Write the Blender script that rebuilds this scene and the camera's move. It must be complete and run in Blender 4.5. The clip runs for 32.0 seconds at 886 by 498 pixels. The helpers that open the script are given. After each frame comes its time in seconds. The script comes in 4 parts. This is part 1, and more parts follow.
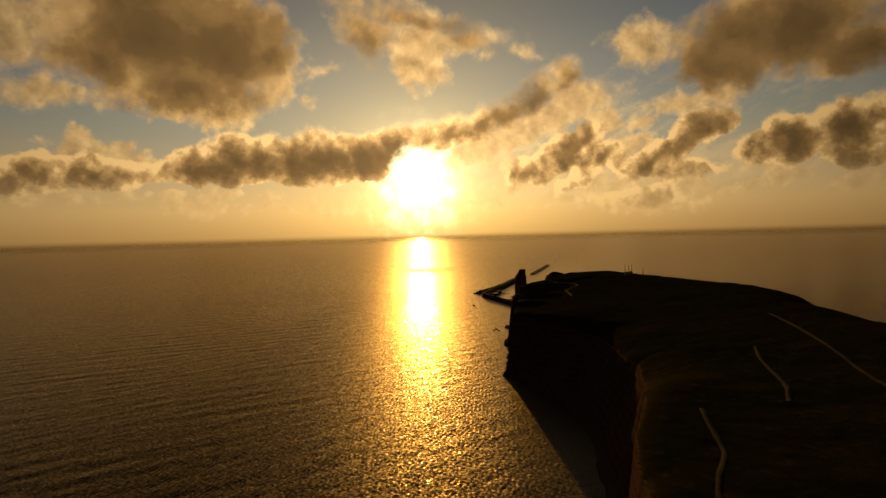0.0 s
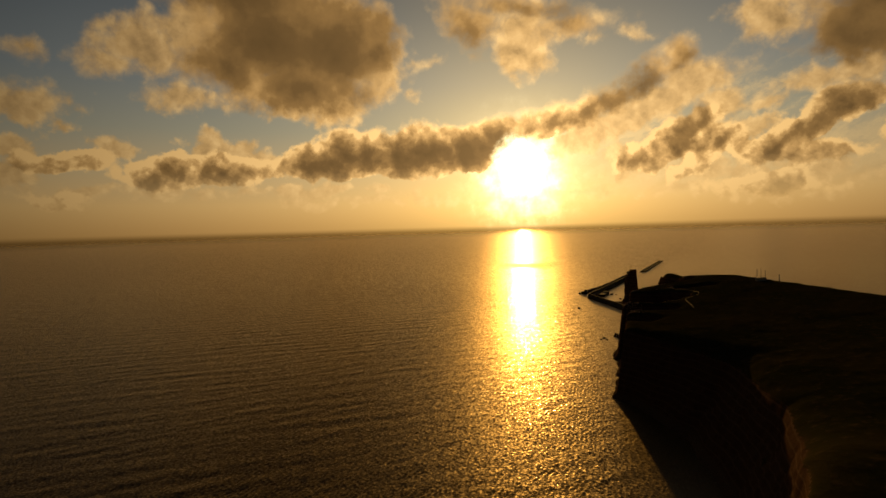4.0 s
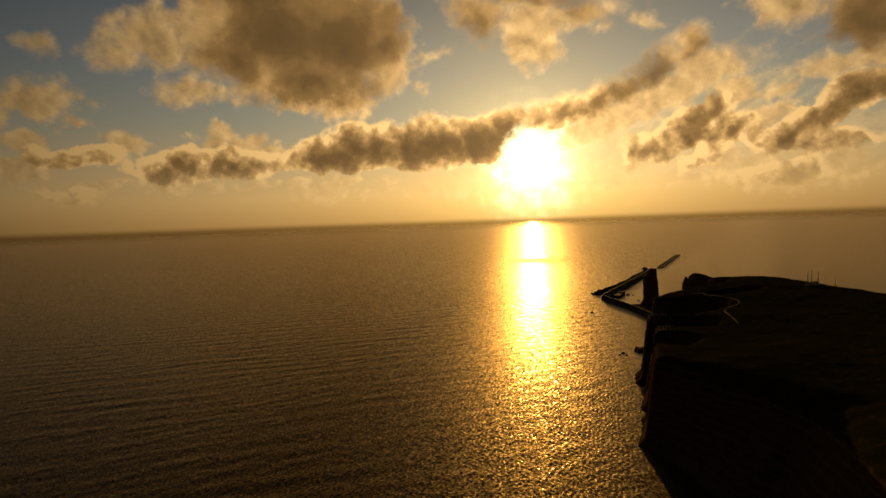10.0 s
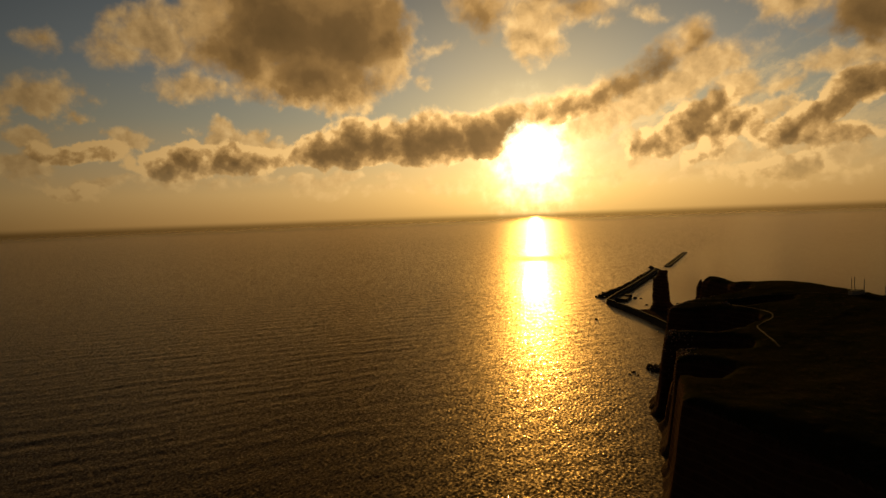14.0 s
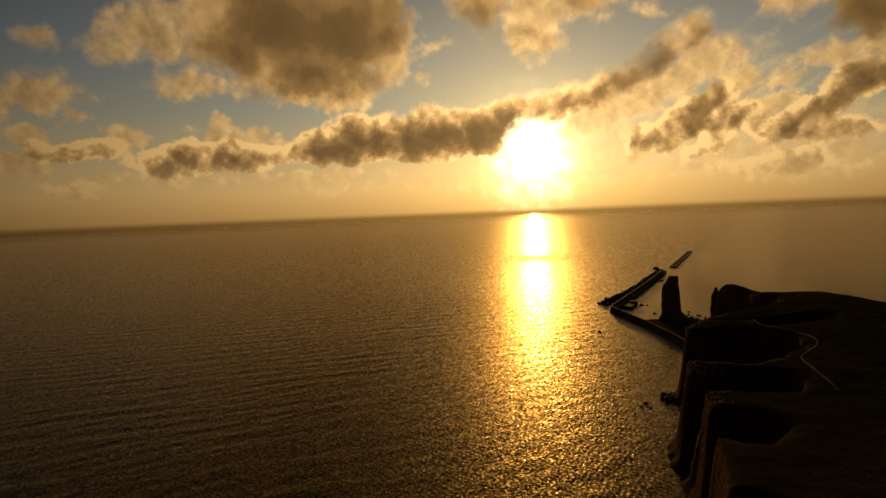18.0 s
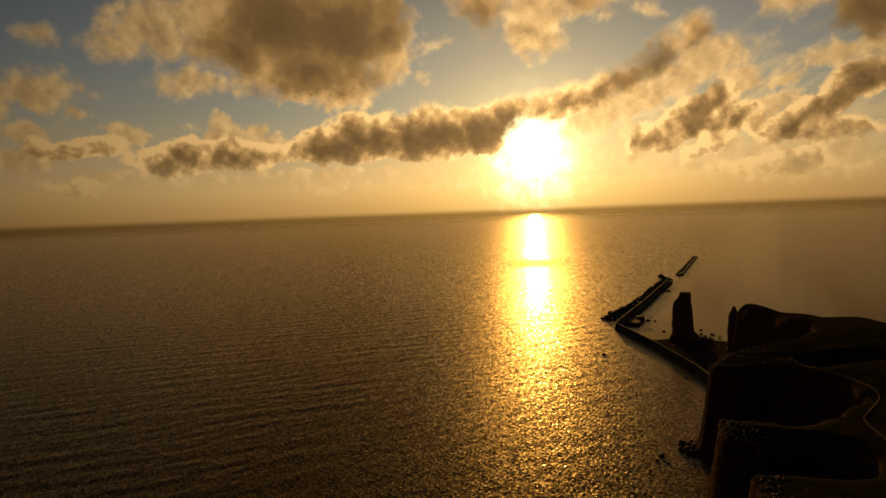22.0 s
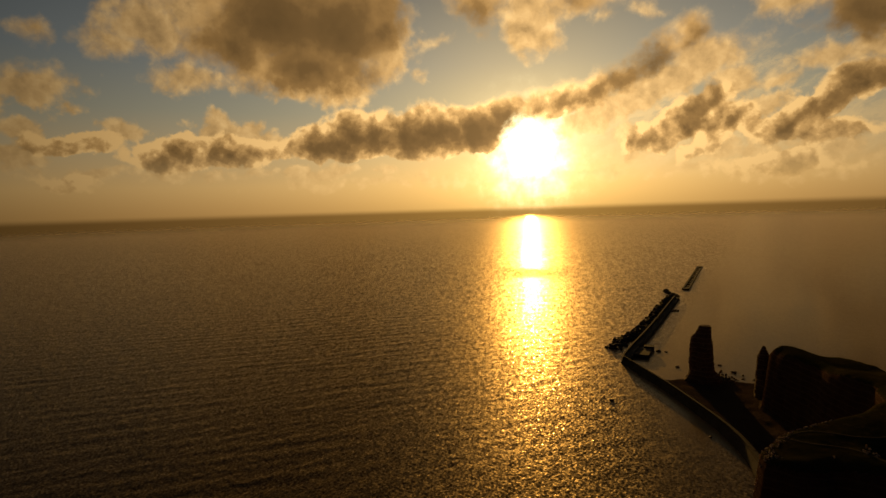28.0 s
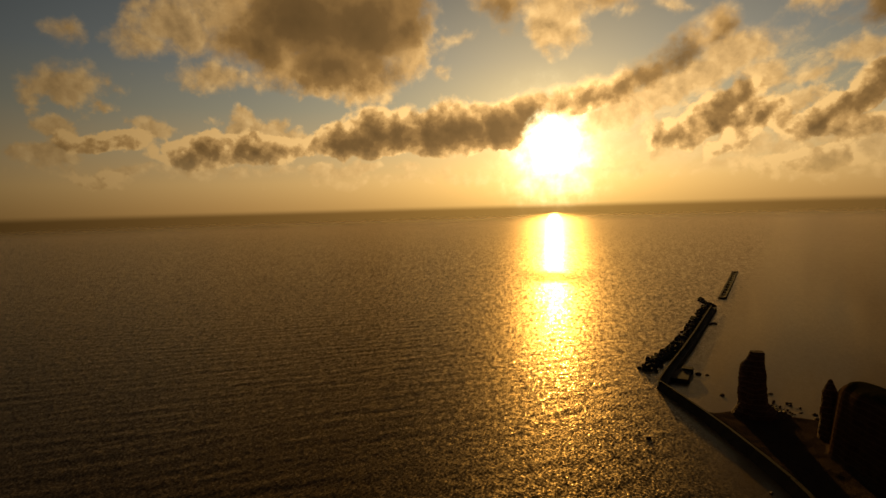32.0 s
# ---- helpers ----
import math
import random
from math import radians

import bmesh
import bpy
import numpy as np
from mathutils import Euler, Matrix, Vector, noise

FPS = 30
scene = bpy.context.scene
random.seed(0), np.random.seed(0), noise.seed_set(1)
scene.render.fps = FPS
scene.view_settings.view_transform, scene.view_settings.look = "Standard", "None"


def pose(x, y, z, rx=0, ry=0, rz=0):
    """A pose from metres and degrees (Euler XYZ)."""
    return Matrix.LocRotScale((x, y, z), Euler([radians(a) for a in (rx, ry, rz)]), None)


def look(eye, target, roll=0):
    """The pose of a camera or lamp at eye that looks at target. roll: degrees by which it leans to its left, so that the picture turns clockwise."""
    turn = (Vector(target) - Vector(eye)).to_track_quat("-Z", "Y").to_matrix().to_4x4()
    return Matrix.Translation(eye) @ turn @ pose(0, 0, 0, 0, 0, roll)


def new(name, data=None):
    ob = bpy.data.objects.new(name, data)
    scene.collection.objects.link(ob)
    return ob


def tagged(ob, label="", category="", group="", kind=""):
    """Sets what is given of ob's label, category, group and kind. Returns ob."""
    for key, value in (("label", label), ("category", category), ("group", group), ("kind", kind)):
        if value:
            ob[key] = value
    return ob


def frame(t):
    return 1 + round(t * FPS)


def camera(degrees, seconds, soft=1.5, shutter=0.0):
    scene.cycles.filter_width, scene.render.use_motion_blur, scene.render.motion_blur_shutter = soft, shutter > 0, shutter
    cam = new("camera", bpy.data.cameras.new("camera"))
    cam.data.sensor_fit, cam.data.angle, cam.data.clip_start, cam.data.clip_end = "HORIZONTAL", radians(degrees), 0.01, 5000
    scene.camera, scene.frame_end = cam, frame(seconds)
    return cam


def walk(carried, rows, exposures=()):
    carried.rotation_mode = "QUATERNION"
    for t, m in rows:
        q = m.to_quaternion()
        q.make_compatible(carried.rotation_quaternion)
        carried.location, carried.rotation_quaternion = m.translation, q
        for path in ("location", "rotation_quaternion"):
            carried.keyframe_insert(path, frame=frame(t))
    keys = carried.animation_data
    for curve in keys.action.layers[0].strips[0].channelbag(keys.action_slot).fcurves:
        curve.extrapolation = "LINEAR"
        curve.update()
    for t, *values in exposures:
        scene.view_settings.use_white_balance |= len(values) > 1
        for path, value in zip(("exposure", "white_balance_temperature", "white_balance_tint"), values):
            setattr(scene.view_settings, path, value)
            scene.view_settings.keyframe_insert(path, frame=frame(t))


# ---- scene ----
cam = camera(78.05, 32.0)
walk(cam, [
    (0, pose(0.33, 0.15, 104.73, 88.486, 1.416, -2.340)),
    (0.5, pose(0.47, 1.78, 106.64, 88.618, 1.445, -1.579)),
    (1, pose(0.62, 3.99, 108.34, 88.761, 1.488, 0.036)),
    (1.5, pose(0.80, 6.77, 109.85, 88.945, 1.526, 3.580)),
    (2, pose(1.01, 10.08, 111.18, 89.016, 1.541, 6.140)),
    (2.5, pose(1.23, 13.89, 112.34, 88.427, 1.531, 7.668)),
    (3, pose(1.49, 18.16, 113.35, 87.903, 1.534, 8.102)),
    (3.5, pose(1.76, 22.88, 114.23, 87.850, 1.574, 8.241)),
    (5.5, pose(3.13, 45.59, 116.57, 87.507, 1.557, 8.536)),
    (6, pose(3.54, 52.08, 116.92, 87.460, 1.607, 8.652)),
    (6.5, pose(3.96, 58.85, 117.21, 87.373, 1.635, 8.765)),
    (7, pose(4.41, 65.88, 117.44, 87.292, 1.671, 8.845)),
    (7.5, pose(4.88, 73.12, 117.62, 87.262, 1.746, 9.014)),
    (8, pose(5.37, 80.57, 117.76, 87.189, 1.786, 9.096)),
    (8.5, pose(5.87, 88.19, 117.87, 87.129, 1.825, 9.265)),
    (9, pose(6.39, 95.96, 117.96, 87.109, 1.894, 9.312)),
    (9.5, pose(6.92, 103.87, 118.04, 87.059, 1.927, 9.396)),
    (10, pose(7.46, 111.88, 118.12, 86.996, 1.942, 9.342)),
    (10.5, pose(8.01, 119.98, 118.20, 86.950, 1.958, 9.419)),
    (11, pose(8.57, 128.14, 118.29, 86.903, 1.972, 9.410)),
    (11.5, pose(9.13, 136.36, 118.41, 86.767, 1.978, 9.401)),
    (12, pose(9.69, 144.60, 118.55, 86.765, 2.027, 9.396)),
    (12.5, pose(10.25, 152.86, 118.72, 86.679, 2.005, 9.461)),
    (13, pose(10.81, 161.11, 118.93, 86.637, 2.017, 9.532)),
    (13.5, pose(11.36, 169.34, 119.18, 86.595, 2.042, 9.516)),
    (14, pose(11.90, 177.54, 119.48, 86.546, 2.067, 9.540)),
    (14.5, pose(12.43, 185.68, 119.84, 86.501, 2.099, 9.520)),
    (16.5, pose(14.40, 217.53, 121.84, 86.332, 2.253, 9.465)),
    (17, pose(14.84, 225.26, 122.50, 86.275, 2.273, 9.473)),
    (17.5, pose(15.25, 232.88, 123.23, 86.213, 2.289, 9.478)),
    (18, pose(15.64, 240.38, 124.03, 86.151, 2.296, 9.522)),
    (18.5, pose(16.01, 247.75, 124.89, 86.086, 2.297, 9.524)),
    (19, pose(16.34, 255.01, 125.82, 86.060, 2.260, 9.472)),
    (19.5, pose(16.64, 262.13, 126.82, 85.950, 2.268, 8.559)),
    (20, pose(16.91, 269.13, 127.88, 85.946, 2.266, 8.075)),
    (20.5, pose(17.15, 275.99, 129.01, 85.956, 2.238, 8.111)),
    (21, pose(17.35, 282.73, 130.19, 85.977, 2.203, 8.407)),
    (21.5, pose(17.52, 289.34, 131.43, 86.007, 2.154, 8.960)),
    (22, pose(17.65, 295.83, 132.72, 86.036, 2.104, 9.515)),
    (22.5, pose(17.75, 302.21, 134.06, 85.970, 2.060, 9.767)),
    (23, pose(17.82, 308.47, 135.43, 85.984, 2.025, 9.936)),
    (23.5, pose(17.85, 314.64, 136.85, 86.003, 2.001, 10.152)),
    (24, pose(17.85, 320.71, 138.29, 85.937, 1.985, 10.280)),
    (24.5, pose(17.81, 326.70, 139.75, 85.952, 1.967, 10.370)),
    (25, pose(17.75, 332.63, 141.22, 85.882, 1.945, 10.464)),
    (25.5, pose(17.66, 338.50, 142.70, 85.864, 1.949, 10.648)),
    (27.5, pose(17.06, 361.82, 148.43, 85.830, 1.764, 9.369)),
    (28, pose(16.87, 367.71, 149.76, 85.854, 1.743, 9.121)),
    (28.5, pose(16.67, 373.67, 151.03, 85.885, 1.714, 9.220)),
    (29, pose(16.46, 379.72, 152.22, 85.929, 1.678, 9.747)),
    (29.5, pose(16.26, 385.89, 153.31, 85.895, 1.637, 10.484)),
    (30, pose(16.07, 392.22, 154.29, 85.851, 1.681, 11.018)),
    (30.5, pose(15.88, 398.73, 155.14, 85.843, 1.611, 11.478)),
    (31, pose(15.72, 405.46, 155.84, 85.769, 1.583, 11.591)),
    (31.5, pose(15.59, 412.44, 156.39, 85.680, 1.564, 11.566)),
    (32, pose(15.49, 419.71, 156.75, 85.617, 1.582, 11.447)),
])

# ---------------------------------------------------------------- sky and sun
SUN_EL = 5.4          # degrees above the horizon; the sun stands over +y
HAZE = (1.0, 0.60, 0.19)

world = bpy.data.worlds.new("evening_sky")
scene.world = world
world.use_nodes = True
WT = world.node_tree
WT.nodes.clear()


class Nodes:
    """Short hand for building node graphs."""

    def __init__(self, tree):
        self.t = tree

    def n(self, kind, **inputs):
        node = self.t.nodes.new(kind)
        return node

    def put(self, sock, v):
        if isinstance(v, bpy.types.NodeSocket):
            self.t.links.new(v, sock)
        else:
            sock.default_value = v

    def math(self, op, a, b=0.0, c=0.0, clamp=False):
        node = self.t.nodes.new("ShaderNodeMath")
        node.operation, node.use_clamp = op, clamp
        for i, v in enumerate((a, b, c)):
            self.put(node.inputs[i], v)
        return node.outputs[0]

    def vec(self, op, a, b=(0, 0, 0), c=(0, 0, 0), scale=1.0):
        node = self.t.nodes.new("ShaderNodeVectorMath")
        node.operation = op
        for i, v in enumerate((a, b, c)):
            self.put(node.inputs[i], v)
        if op == "SCALE":
            self.put(node.inputs[3], scale)
        return node.outputs[1] if op in ("LENGTH", "DOT_PRODUCT", "DISTANCE") else node.outputs[0]

    def noise(self, vector, scale, detail=4.0, rough=0.5, lac=2.0, out="Fac"):
        node = self.t.nodes.new("ShaderNodeTexNoise")
        node.noise_dimensions = "3D"
        self.put(node.inputs["Vector"], vector)
        for k, v in (("Scale", scale), ("Detail", detail), ("Roughness", rough), ("Lacunarity", lac)):
            self.put(node.inputs[k], v)
        return node.outputs[0] if out == "Fac" else node.outputs["Color"]

    def span(self, v, lo, hi, to0=0.0, to1=1.0, smooth=True):
        node = self.t.nodes.new("ShaderNodeMapRange")
        node.interpolation_type = "SMOOTHSTEP" if smooth else "LINEAR"
        node.clamp = True
        for k, x in (("Value", v), ("From Min", lo), ("From Max", hi), ("To Min", to0), ("To Max", to1)):
            self.put(node.inputs[k], x)
        return node.outputs["Result"]

    def mix(self, fac, a, b, blend="MIX"):
        node = self.t.nodes.new("ShaderNodeMix")
        node.data_type, node.blend_type = "RGBA", blend
        self.put(node.inputs[0], fac)
        for sock, v in ((node.inputs[6], a), (node.inputs[7], b)):
            self.put(sock, (*v, 1.0) if isinstance(v, tuple) and len(v) == 3 else v)
        return node.outputs[2]

    def ramp(self, v, stops):
        node = self.t.nodes.new("ShaderNodeValToRGB")
        self.put(node.inputs[0], v)
        e = node.color_ramp.elements
        e[0].position, e[0].color = stops[0][0], (*stops[0][1], 1)
        e[1].position, e[1].color = stops[-1][0], (*stops[-1][1], 1)
        for p, c in stops[1:-1]:
            e.new(p).color = (*c, 1)
        return node.outputs[0]

    def tint(self, colour, k):
        """A plain colour times a value socket."""
        return self.vec("SCALE", colour, scale=k)


def build_sky():
    s = Nodes(WT)
    co = WT.nodes.new("ShaderNodeTexCoord").outputs["Generated"]
    way = s.vec("NORMALIZE", co)
    xyz = WT.nodes.new("ShaderNodeSeparateXYZ")
    s.put(xyz.inputs[0], way)
    az = s.math("MULTIPLY", s.math("ARCTAN2", xyz.outputs[0], xyz.outputs[1]), 57.2958)
    el = s.math("MULTIPLY", s.math("ARCSINE", xyz.outputs[2]), 57.2958)
    a = radians(SUN_EL)
    dot = s.vec("DOT_PRODUCT", way, (0.0, math.cos(a), math.sin(a)))
    off = s.math("MULTIPLY", s.math("ARCCOSINE", s.math("MINIMUM", dot, 0.999999)), 57.2958)

    # clear sky: a physical sky, with the haze of the evening lying over the sea
    phys = WT.nodes.new("ShaderNodeTexSky")
    phys.sky_type, phys.sun_disc = "NISHITA", False
    phys.sun_elevation, phys.sun_rotation = radians(SUN_EL), 0.0
    phys.dust_density, phys.ozone_density = 2.5, 1.5
    clear = s.vec("SCALE", phys.outputs[0], scale=0.008)
    height = s.math("DIVIDE", el, 90.0, clamp=True)
    veil = s.ramp(height, [
        (0.0, (0.45, 0.244, 0.074)), (0.03, (0.56, 0.336, 0.120)), (0.070, (0.42, 0.298, 0.146)),
        (0.11, (0.255, 0.232, 0.158)), (0.16, (0.156, 0.164, 0.150)), (0.23, (0.088, 0.099, 0.102)), (0.34, (0.03, 0.034, 0.038)), (1.0, (0.010, 0.012, 0.016))])
    facing = s.span(off, 8.0, 75.0, 1.05, 0.05)
    veil = s.tint(veil, facing)
    glow_wide = s.math("MULTIPLY", s.math("EXPONENT", s.math("DIVIDE", off, -8.0)), 0.78)
    torn = s.noise(way, 30.0, 4.0, 0.6)
    edge = s.math("ADD", off, s.math("MULTIPLY", s.math("SUBTRACT", torn, 0.5), 6.0))
    disc = s.math("DIVIDE", off, 1.15)
    core_glow = s.math("MULTIPLY", s.math("EXPONENT", s.math("MULTIPLY", s.math("MULTIPLY", disc, disc), -1.0)), 18.0)
    wide = s.math("DIVIDE", s.math("MAXIMUM", edge, 0.0), 3.3)
    halo = s.math("MULTIPLY", s.math("EXPONENT", s.math("MULTIPLY", s.math("MULTIPLY", wide, wide), -1.0)), 3.2)
    glow = s.vec("ADD", s.tint((1.0, 0.66, 0.165), glow_wide), s.vec("ADD", s.tint((1.0, 0.66, 0.22), core_glow), s.tint((1.0, 0.84, 0.46), halo)))
    sky = s.vec("ADD", s.vec("ADD", clear, veil), glow)

    # cumulus: lumps in degrees of azimuth and height, swollen and frayed by noise
    here = WT.nodes.new("ShaderNodeCombineXYZ")
    s.put(here.inputs[0], az)
    s.put(here.inputs[1], el)
    fine = s.noise(way, 24.0, 5.0, 0.55, out="Color")
    broad = s.noise(way, 8.0, 2.0, 0.5, out="Color")
    mid_grey = (0.5, 0.5, 0.5)
    fray = s.vec("MULTIPLY", s.vec("SUBTRACT", fine, mid_grey), (3.4, 2.4, 0.0))
    sway = s.vec("MULTIPLY", s.vec("SUBTRACT", broad, mid_grey), (4.6, 2.6, 0.0))
    place = s.vec("ADD", s.vec("ADD", here.outputs[0], fray), sway)

    def gather(clouds, at):
        """How deep a place lies inside a set of elliptic lumps, in degrees; less than 0 outside."""
        deep, turned = -9.0, {0: at}

        def lump(x, y, rx, ry, turn=0.0):
            nonlocal deep
            q = 10 * round(turn / 10)
            if q not in turned:
                spin = WT.nodes.new("ShaderNodeVectorRotate")
                spin.rotation_type = "Z_AXIS"
                s.put(spin.inputs["Vector"], at)
                spin.inputs["Angle"].default_value = radians(-q)
                turned[q] = spin.outputs[0]
            c, n = math.cos(radians(q)), math.sin(radians(q))
            high = min(rx, ry)
            d = s.vec("LENGTH", s.vec("MULTIPLY_ADD", turned[q], (1 / rx, 1 / ry, 0.0), (-(x * c + y * n) / rx, -(y * c - x * n) / ry, 0.0)))
            d = s.math("MULTIPLY_ADD", d, -high, high)
            deep = d if isinstance(deep, float) else s.math("SMOOTH_MAX", deep, d, 0.7)

        clouds(lump)
        return deep

    heavy = gather(THICK_CLOUD, place)
    heavy_above = gather(THICK_CLOUD, s.vec("ADD", place, (0.0, 0.55, 0.0)))
    light = gather(THIN_CLOUD, place)

    # fair-weather cloud over the rest of the sky
    lift = s.math("MAXIMUM", xyz.outputs[2], 0.06)
    deck = s.vec("SCALE", way, scale=s.math("DIVIDE", 1.0, lift))
    rest = s.math("MULTIPLY_ADD", s.noise(deck, 1.3, 6.0, 0.55), 10.0, -6.0)
    away = s.math("MAXIMUM", s.span(el, 24.0, 29.0), s.span(s.math("ABSOLUTE", s.math("ADD", az, 4.0)), 50.0, 58.0))
    rest = s.math("SUBTRACT", rest, s.math("MULTIPLY", s.math("SUBTRACT", 1.0, away), 12.0))
    heavy, heavy_above = s.math("MAXIMUM", heavy, rest), s.math("MAXIMUM", heavy_above, rest)

    def billows(at):
        """Cauliflower lobes and finer curls, about -0.5 to 0.5."""
        puff = WT.nodes.new("ShaderNodeTexVoronoi")
        puff.voronoi_dimensions, puff.feature, puff.normalize = "3D", "SMOOTH_F1", True
        puff.inputs["Smoothness"].default_value = 0.35
        s.put(puff.inputs["Vector"], s.vec("ADD", at, s.vec("SCALE", s.vec("SUBTRACT", fine, mid_grey), scale=0.03)))
        for k, v in (("Scale", 34.0), ("Detail", 2.5), ("Roughness", 0.5), ("Lacunarity", 2.2)):
            puff.inputs[k].default_value = v
        curls = s.noise(at, 18.0, 7.0, 0.56)
        return s.math("ADD", s.math("MULTIPLY_ADD", puff.outputs["Distance"], -1.1, 0.36), s.math("MULTIPLY_ADD", curls, 1.3, -0.65))

    aim = s.vec("NORMALIZE", s.vec("SUBTRACT", (0.0, math.cos(a), math.sin(a) + 0.10), way))
    curl = billows(way)
    relief = s.math("SUBTRACT", billows(s.vec("ADD", way, s.vec("SCALE", aim, scale=0.013))), curl)
    # the high clouds are nearer and hazier at their edges
    soft = s.span(el, 8.0, 15.0, 0.30, 2.0)
    fray_k = s.span(el, 8.0, 15.0, 1.0, 1.5)
    body = s.math("MULTIPLY_ADD", curl, fray_k, s.math("ADD", heavy, 0.55))
    veiled = s.math("MULTIPLY_ADD", curl, 1.9, s.math("ADD", light, 0.30))
    cover = s.span(s.math("DIVIDE", body, soft), 0.0, 1.0)
    thin = s.math("MULTIPLY", s.span(s.math("DIVIDE", veiled, s.math("MULTIPLY_ADD", soft, 0.5, 0.45)), -0.15, 1.0), 0.9)

    swell = s.noise(s.vec("ADD", way, (0.0, 0.0, 0.013)), 11.0, 4.0, 0.5)
    depth = s.math("MULTIPLY_ADD", heavy_above, 0.50, s.math("MULTIPLY", body, 0.22))
    depth = s.math("MULTIPLY", depth, s.span(el, 8.0, 15.0, 0.62, 0.27))
    depth = s.math("ADD", depth, s.math("MULTIPLY_ADD", swell, 1.1, -0.52))
    depth = s.math("ADD", s.math("MULTIPLY", relief, s.span(el, 8.0, 15.0, 0.85, 0.22)), s.math("MULTIPLY_ADD", depth, 0.92, s.span(el, 8.0, 15.0, 0.06, 0.10)))
    shade = s.ramp(depth, [
        (0.0, (1.18, 0.72, 0.265)), (0.14, (0.76, 0.432, 0.145)), (0.38, (0.36, 0.196, 0.062)), (0.65, (0.215, 0.118, 0.039)), (1.0, (0.165, 0.092, 0.031))])
    rim_k = s.math("ADD", s.math("MULTIPLY", s.math("EXPONENT", s.math("DIVIDE", off, -6.5)), 1.5), s.span(off, 12.0, 54.0, 0.86, 0.24))
    cloud = s.tint(shade, rim_k)
    pale = s.ramp(s.math("MULTIPLY_ADD", relief, 1.2, s.math("MULTIPLY_ADD", veiled, 0.14, 0.25)), [
        (0.0, (1.12, 0.70, 0.27)), (0.40, (0.84, 0.495, 0.175)), (1.0, (0.42, 0.24, 0.08))])
    pale = s.tint(pale, rim_k)
    # low cloud is paler behind the haze
    far = s.span(el, 1.0, 6.5, 0.7, 0.0)
    cloud, pale = s.mix(far, cloud, sky), s.mix(far, pale, sky)
    # thin streaks drawn out from the ridge beside the sun
    streak = WT.nodes.new("ShaderNodeCombineXYZ")
    s.put(streak.inputs[0], s.math("MULTIPLY", az, 0.10))
    s.put(streak.inputs[1], s.math("MULTIPLY", s.math("SUBTRACT", el, s.math("MULTIPLY", az, 0.38)), 0.34))
    wisp = s.span(s.noise(s.vec("ADD", streak.outputs[0], s.vec("SCALE", fine, scale=0.7)), 1.5, 6.0, 0.62), 0.40, 0.64)
    reach = s.math("MULTIPLY", s.math("MULTIPLY", s.span(az, 2.0, 7.0), s.span(az, 44.0, 24.0)), s.math("MULTIPLY", s.span(el, 2.0, 5.0), s.span(s.math("SUBTRACT", el, s.math("MULTIPLY", az, 0.22)), 10.0, 6.5)))
    sky = s.mix(s.math("MULTIPLY", s.math("MULTIPLY", wisp, reach), 0.55), sky, s.tint((1.0, 0.66, 0.27), rim_k))
    through_k = s.span(edge, 1.2, 4.2, 0.12, 1.0)
    sky = s.mix(s.math("MULTIPLY", thin, through_k), sky, pale)
    sky = s.mix(s.math("MULTIPLY", cover, through_k), sky, cloud)
    below = s.span(el, -0.45, 0.20)
    sky = s.mix(below, s.vec("MULTIPLY", sky, (0.40, 0.37, 0.30)), sky)
    bg = WT.nodes.new("ShaderNodeBackground")
    s.put(bg.inputs[0], sky)
    out = WT.nodes.new("ShaderNodeOutputWorld")
    WT.links.new(bg.outputs[0], out.inputs[0])


